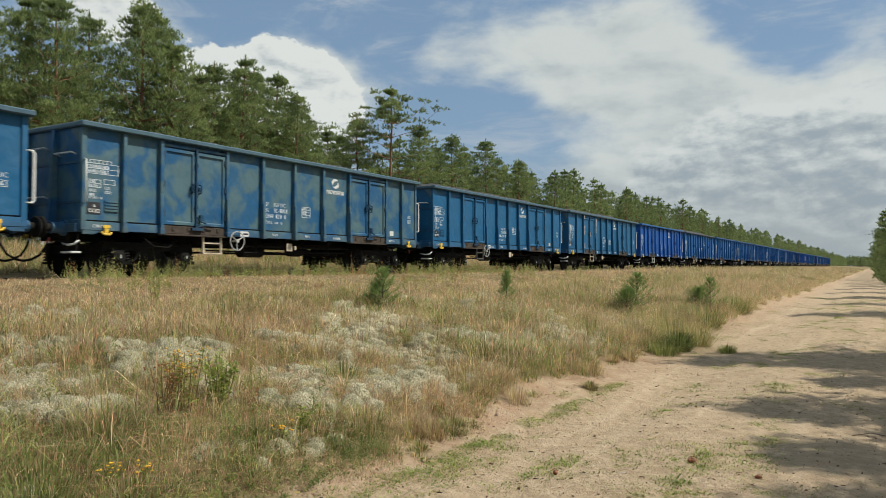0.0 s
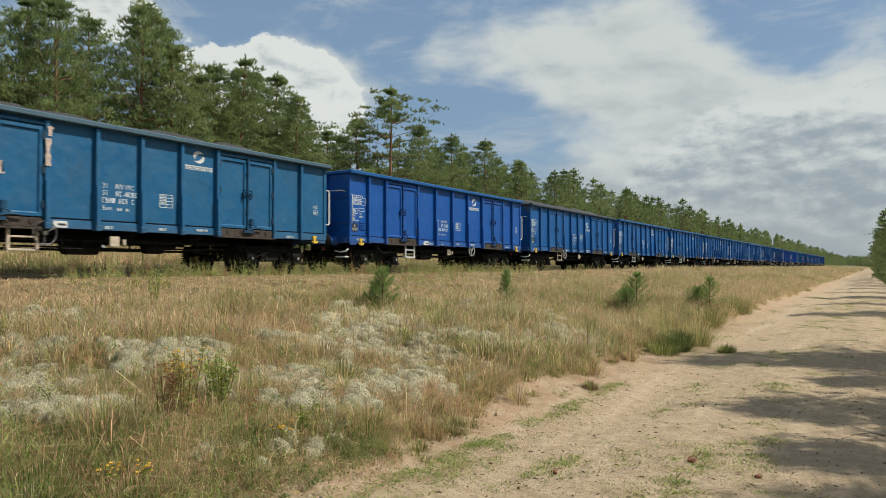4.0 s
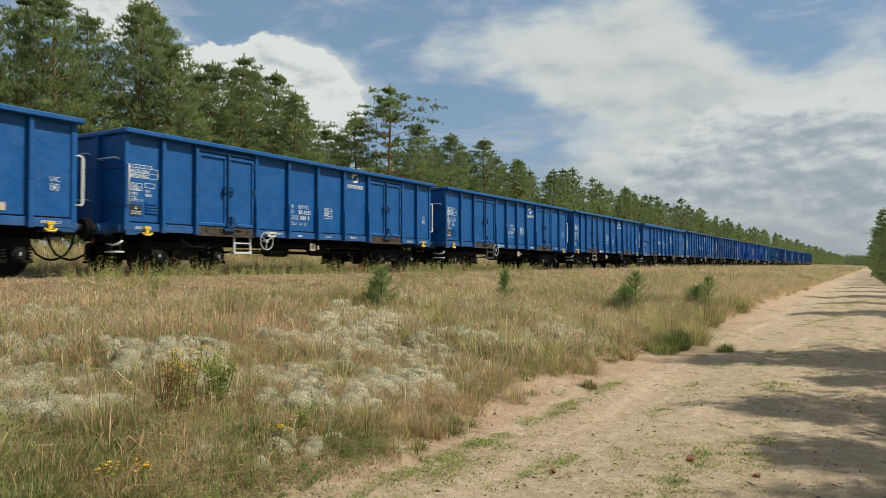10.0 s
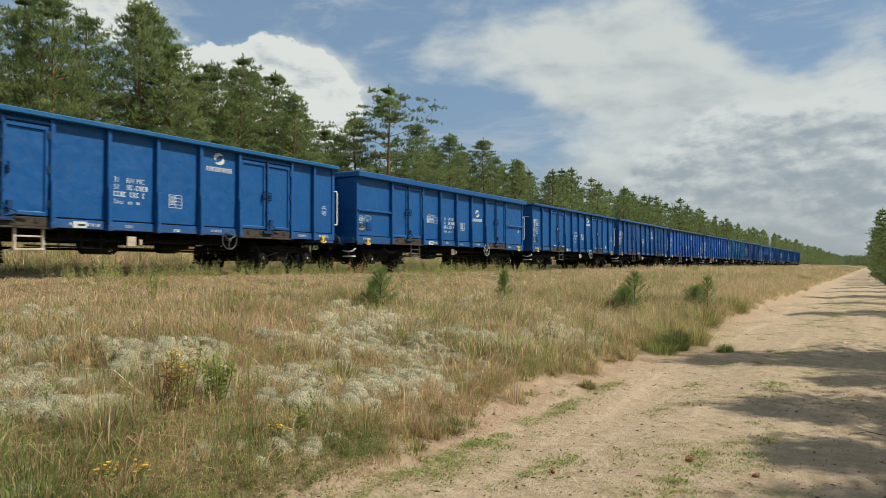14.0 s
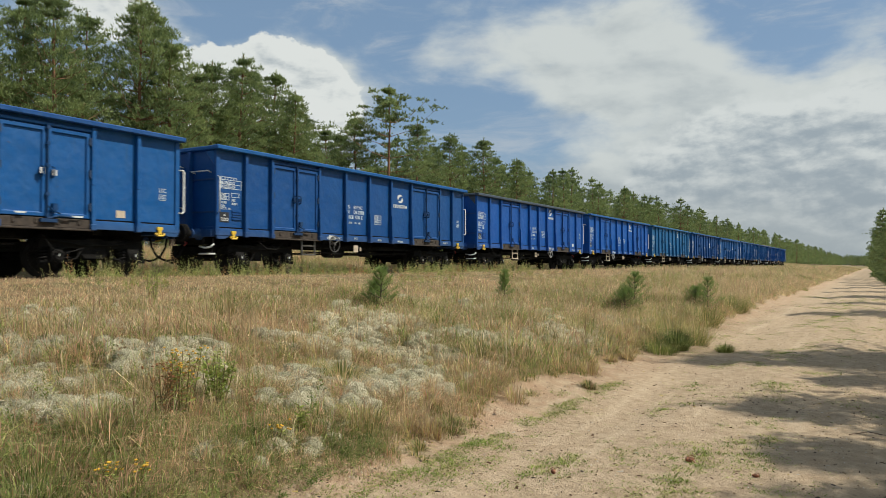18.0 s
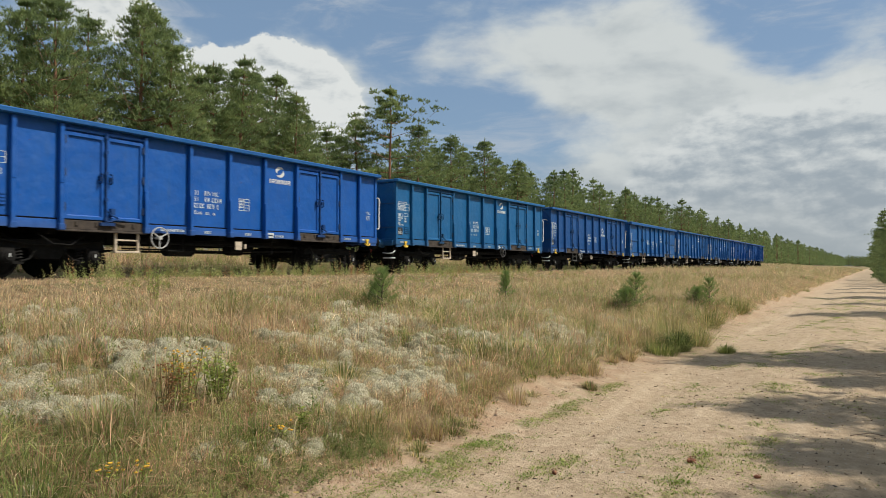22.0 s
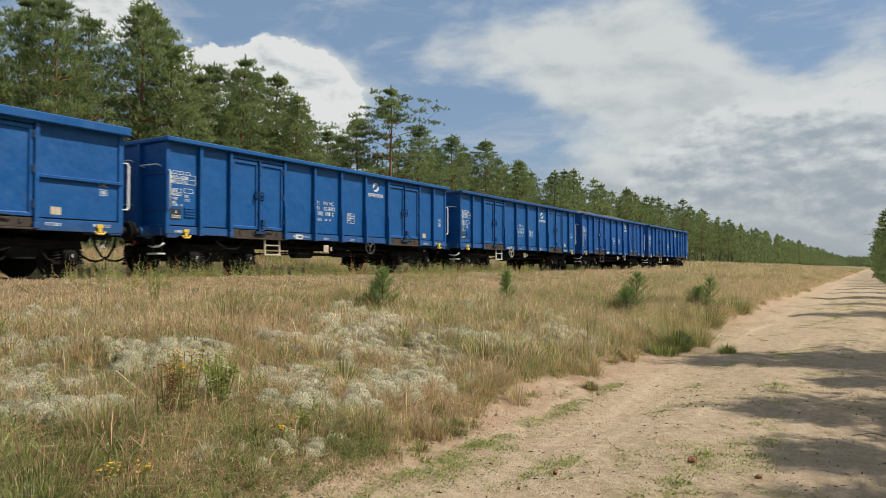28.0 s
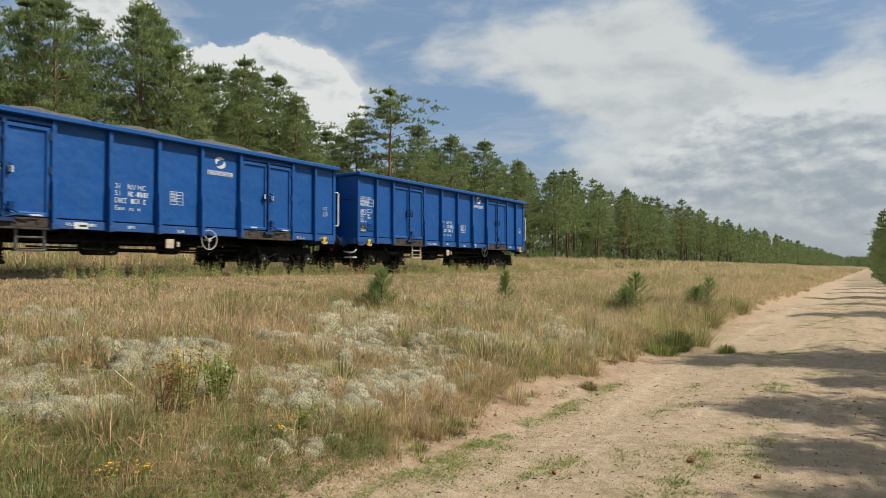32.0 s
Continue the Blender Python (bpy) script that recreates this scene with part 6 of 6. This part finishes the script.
def weeds(seed, places, low, high, leaf, colours, odds, label):
    """Leafy stalks: places holds their x and y, low and high the heights."""
    rng = np.random.default_rng(seed)
    x, y = places(rng)
    h = rng.uniform(low, high, len(y)) * (0.7 + 0.5 * rng.random(len(y)) ** 2)
    per = 34
    i = np.repeat(np.arange(len(y)), per)
    u = rng.random(len(i))
    bent = rng.normal(0, 0.12, (len(y), 2))[i] * (u * h[i])[:, None]
    c = np.c_[x[i] + bent[:, 0] + rng.normal(0, 0.01, len(i)), y[i] + bent[:, 1] + rng.normal(0, 0.01, len(i)), height(x[i], y[i]) + u * h[i]]
    d = rng.normal(size=(len(i), 3)) * np.array([1, 1, 0.3]) + np.array([0, 0, 0.7])
    d /= np.linalg.norm(d, axis=1, keepdims=True)
    s = np.cross(d, rng.normal(size=(len(i), 3)))
    s /= np.linalg.norm(s, axis=1, keepdims=True)
    l = rng.uniform(0.5, 1.0, (len(i), 1)) * leaf * (1.2 - u[:, None])
    co = np.stack([c, c + d * l * 0.5 + s * l * 0.12, c + d * l, c + d * l * 0.5 - s * l * 0.12], 1).reshape(-1, 3)
    t = np.array(colours)[rng.choice(len(colours), len(y), p=odds)][i] * rng.uniform(0.75, 1.2, (len(i), 1))
    ob = new("weeds", raw_mesh("weeds", co, np.arange(len(co)).reshape(-1, 4), BLADE, np.repeat(t, 4, 0)))
    tagged(ob, label, "weeds", kind="stuff")


def along_line(rng):
    n = 2300
    y = np.concatenate([rng.uniform(-2, 30, 2 * n // 3), rng.uniform(30, 110, n // 3)])
    y = y[vnoise(y * 0.9, y * 0, 55) > 0.34]
    return rng.uniform(-13.7, -12.8, len(y)), y


def over_meadow(rng):
    n = 5200
    x, y = rng.uniform(-12.0, -3.7, n), -2 + 34 * rng.random(n) ** 0.9
    k = (vnoise(x * 0.9, y * 0.6, 57) > 0.52) & (y > -0.5 * x - 0.6) & (rng.random(n) > 0.7 * lichen_zone(x, y))
    return x[k], y[k]


weeds(91, along_line, 0.26, 0.62, 0.10, [(0.33, 0.37, 0.12), (0.43, 0.44, 0.17), (0.50, 0.43, 0.19), (0.46, 0.26, 0.12)], (0.4, 0.35, 0.15, 0.1), "leafy green weeds along the railway shoulder")
def near_edge(rng):
    n = 420
    y = rng.uniform(2.3, 4.6, n)
    return -3.75 + 0.55 * rng.random(n) - 0.10 * (y - 3.5), y


def in_bush(rng):
    a, q = rng.uniform(0, 2 * math.pi, 150), np.sqrt(rng.random(150))
    return -3.50 + 0.20 * q * np.cos(a), 4.62 + 0.27 * q * np.sin(a)


weeds(97, in_bush, 0.10, 0.27, 0.030, [(0.15, 0.20, 0.06), (0.23, 0.29, 0.09), (0.30, 0.33, 0.12)], (0.35, 0.4, 0.25), "bushy dark green herb at the edge of the sand")
weeds(96, near_edge, 0.05, 0.15, 0.035, [(0.16, 0.21, 0.06), (0.24, 0.29, 0.09), (0.30, 0.22, 0.12), (0.36, 0.33, 0.16)], (0.35, 0.3, 0.2, 0.15), "low dark green herbs beside the sand")
weeds(95, over_meadow, 0.12, 0.42, 0.065, [(0.30, 0.36, 0.09), (0.38, 0.40, 0.14), (0.20, 0.26, 0.07), (0.40, 0.22, 0.11), (0.52, 0.40, 0.20)], (0.3, 0.2, 0.2, 0.18, 0.12), "scattered green and russet herbs in the meadow")


def road_green():
    """Thin green growth on the sand, thickest along the old wheel line."""
    rng = np.random.default_rng(92)
    m = 8000
    x, y = rng.uniform(-3.2, 0.9, m), 2.5 + 40 * rng.random(m) ** 1.6
    g = vnoise(x * 1.9, y * 1.0, 61) * 0.40 + vnoise(x * 5, y * 3.2, 62) * 0.46 + np.exp(-((x + 2.8) / 0.22) ** 2) * 0.26 * (y < 9) + np.exp(-((x + 0.9) / 0.5) ** 2) * 0.16
    k = g > 0.48
    x, y, g = x[k], y[k], g[k]
    # a thin green line beside the outer wheel mark
    ly = rng.uniform(3.3, 9.5, 420)
    ly = ly[vnoise(ly * 2.2, ly * 0, 64) > 0.36]
    x, y, g = np.r_[x, -3.04 + 0.03 * (ly - 3.7) + rng.normal(0, 0.045, len(ly))], np.r_[y, ly], np.r_[g, np.full(len(ly), 0.62)]
    per = 34
    i = np.repeat(np.arange(len(x)), per)
    n = len(i)
    px, py = x[i] + rng.normal(0, 0.05, n), y[i] + rng.normal(0, 0.045, n)
    tint = np.array([(0.19, 0.26, 0.055), (0.27, 0.33, 0.08), (0.38, 0.40, 0.13), (0.46, 0.40, 0.20)])[rng.choice(4, len(x), p=(0.3, 0.35, 0.25, 0.1))][i] * rng.uniform(0.7, 1.2, (n, 1))
    co, f, t = blades(px, py, rng.uniform(0.02, 0.05, n) * (0.7 + 2.2 * np.clip(g[i] - 0.53, 0, 0.3)), rng.uniform(0.004, 0.009, n), rng.uniform(0.5, 1.8, n), tint, rng, 2)
    tagged(new("road_grass", raw_mesh("road_grass", co, f, BLADE, t)), "sparse low green growth on the sand", "grass", kind="stuff")


road_green()


def litter():
    """Bits of bark, cones' scales, leaves and pebbles on the sand."""
    rng = np.random.default_rng(93)
    n = 9000
    x, y = rng.uniform(-3.5, 1.6, n), 2.2 + rng.random(n) ** 1.7 * 30
    z = height(x, y)
    a = rng.uniform(0, 2 * math.pi, n)
    big_ = rng.random(n) ** 3
    l, w, t = 0.004 + 0.018 * big_, 0.003 + 0.008 * big_ * rng.random(n), rng.uniform(0.001, 0.006, n)
    c, s = np.cos(a), np.sin(a)
    p = np.c_[x, y, z]
    u, v = np.c_[c * l, s * l, rng.normal(0, 0.003, n)], np.c_[-s * w, c * w, rng.normal(0, 0.003, n)]
    top = np.c_[np.zeros(n), np.zeros(n), t + 0.004]
    co = np.stack([p - u - v, p + u - v, p + u + v, p - u + v, p + top], 1).reshape(-1, 3)
    i = np.arange(n)[:, None] * 5
    f = np.concatenate([i + np.array([q]) for q in ((0, 1, 4), (1, 2, 4), (2, 3, 4), (3, 0, 4))])
    col = np.array([(0.10, 0.055, 0.035), (0.22, 0.15, 0.09), (0.06, 0.045, 0.035), (0.42, 0.32, 0.12), (0.50, 0.45, 0.38)])[rng.choice(5, n, p=(0.3, 0.3, 0.15, 0.1, 0.15))]
    tagged(new("litter", raw_mesh("litter", co, f, BLADE, np.repeat(col, 5, 0))), "bits of bark, dry leaves and pebbles on sand", "litter", kind="stuff")


litter()


def clods():
    """Crumbled sand and roots on the washed-out bank below the turf."""
    rng = np.random.default_rng(94)
    n = 2600
    y = 3.6 + 18 * rng.random(n) ** 1.5
    x = -3.32 + rng.normal(0, 0.16, n)
    z = height(x, y)
    r = 0.005 + 0.020 * rng.random(n) ** 3
    p = np.c_[x, y, z]
    vs = [p + np.c_[rng.normal(0, 0.15, n) * r, rng.normal(0, 0.15, n) * r, r * rng.uniform(0.5, 1.0, n)]]
    for q in range(5):
        a = 2 * math.pi * q / 5
        w = r * rng.uniform(0.7, 1.4, n)
        vs.append(p + np.c_[w * math.cos(a), w * math.sin(a), -0.3 * r])
    co = np.stack(vs, 1).reshape(-1, 3)
    i = np.arange(n)[:, None] * 6
    f = np.concatenate([i + np.array([(0, 1 + q, 1 + (q + 1) % 5)]) for q in range(5)])
    col = np.array([(0.40, 0.29, 0.19), (0.34, 0.23, 0.15), (0.46, 0.36, 0.25), (0.20, 0.14, 0.10)])[rng.choice(4, n, p=(0.4, 0.25, 0.25, 0.1))]
    tagged(new("clods", raw_mesh("clods", co, f, BLADE, np.repeat(col, 6, 0))), "crumbled reddish sand on the washed-out bank", "sand", kind="stuff")


clods()


def pine_cone(x, y, turn, s):
    """A fallen cone lying on its side: overlapping scales in a spiral round a core."""
    b = Build()
    b.lathe(0, 0, 0.02, "x", [(-0.034, 0.003), (-0.028, 0.012), (-0.01, 0.018), (0.012, 0.016), (0.03, 0.008), (0.038, 0.002)], 10)
    for i in range(46):
        u = i / 45
        a = i * 2.39996
        o = -0.032 + 0.066 * u
        r = 0.020 * math.sin(math.pi * min(1, 0.18 + 0.82 * (1 - u))) + 0.003
        c = Vector((o, r * math.cos(a), 0.02 + r * math.sin(a)))
        n_ = Vector((0.5, math.cos(a), math.sin(a))).normalized()
        t_ = Vector((0, -math.sin(a), math.cos(a)))
        w = 0.0065 * (1 - 0.4 * u)
        q = [c - t_ * w, c + n_ * 0.004 - t_ * w * 0.4, c + n_ * 0.009, c + n_ * 0.004 + t_ * w * 0.4]
        b.hexa([tuple(v) for v in (q[0], q[1], q[2], q[3])] + [tuple(v + Vector((0.004, 0, 0)) + n_ * 0.001) for v in q])
    ob = tagged(new("pine_cone", b.mesh("pine_cone", CONE)), "fallen reddish-brown pine cone on the sand", "pine cone", "pine cones")
    ob.matrix_basis = Matrix.LocRotScale((x, y, float(height(x, y)) - 0.002), Euler((0, 0, turn)), (s, s, s))


pine_cone(-1.23, 5.83, 0.9, 1.15)
pine_cone(-2.07, 5.13, 2.2, 0.9)
pine_cone(-0.73, 5.60, 0.2, 0.7)


def twig(pts, r):
    x, y = pts[0]
    b = Build()
    b.tube([(px - x, py - y, float(height(px, py)) - float(height(x, y)) + 0.008 + 0.02 * (i % 2)) for i, (px, py) in enumerate(pts)], [r * (1 - 0.6 * i / len(pts)) for i in range(len(pts))], 5)
    ob = tagged(new("twig", b.mesh("twig", TWIG)), "thin dead twig on the sand", "twig", "twigs")
    ob.location = (x, y, float(height(x, y)))


twig([(0.02, 5.5), (0.1, 5.7), (0.14, 5.95), (0.24, 6.1)], 0.007)
twig([(0.15, 5.7), (0.08, 5.85), (0.06, 6.05)], 0.005)
twig([(-3.45, 2.9), (-3.3, 3.0), (-3.1, 3.0), (-2.95, 3.1)], 0.006)
twig([(-0.2, 7.6), (-0.05, 7.75), (0.2, 7.8)], 0.005)
stone = Build().lathe(0, 0, 0, "z", [(-0.1, 0.28), (0.12, 0.34), (0.34, 0.27), (0.48, 0.13), (0.52, 0.0)], 10).mesh("marker_stone", STONE, 0.03)
marker = tagged(new("marker_stone", stone), "small whitewashed marker stone beside the line", "stone")
marker.scale = (0.5, 0.5, 0.55)
marker.location = (-11.1, 106.0, float(height(-11.1, 106.0)))


# ---- pieces of the line ----
for i in range(240):
    part("sleeper", sleeper, rails, at=Matrix.Translation((0, -24 + i * 0.6, 0)))


def run(t):
    """How far the train has gone after t seconds, in wagon lengths."""
    return 0.58718 * t + 0.000521 * t * t


PITCH = 14.04


def motions():
    steps = [i * 1.0 for i in range(33)]
    for k, ob in enumerate(wagons):
        rows = [(t, pose(TRACK_X, PITCH * (k + 0.2394 - run(t)) - 8.19 + L2, RAIL_Z)) for t in steps]
        walk(ob, rows)
        if k in loads:
            walk(loads[k], rows)
    n = 480
    spin = [(32.0 * i / n, PITCH * run(32.0 * i / n) / 0.46) for i in range(n + 1)]
    for ax in TURNING:
        x, y, z = ax.location
        walk(ax, [(t, Matrix.Translation((x, y, z)) @ Matrix.Rotation(a, 4, "X")) for t, a in spin])


motions()
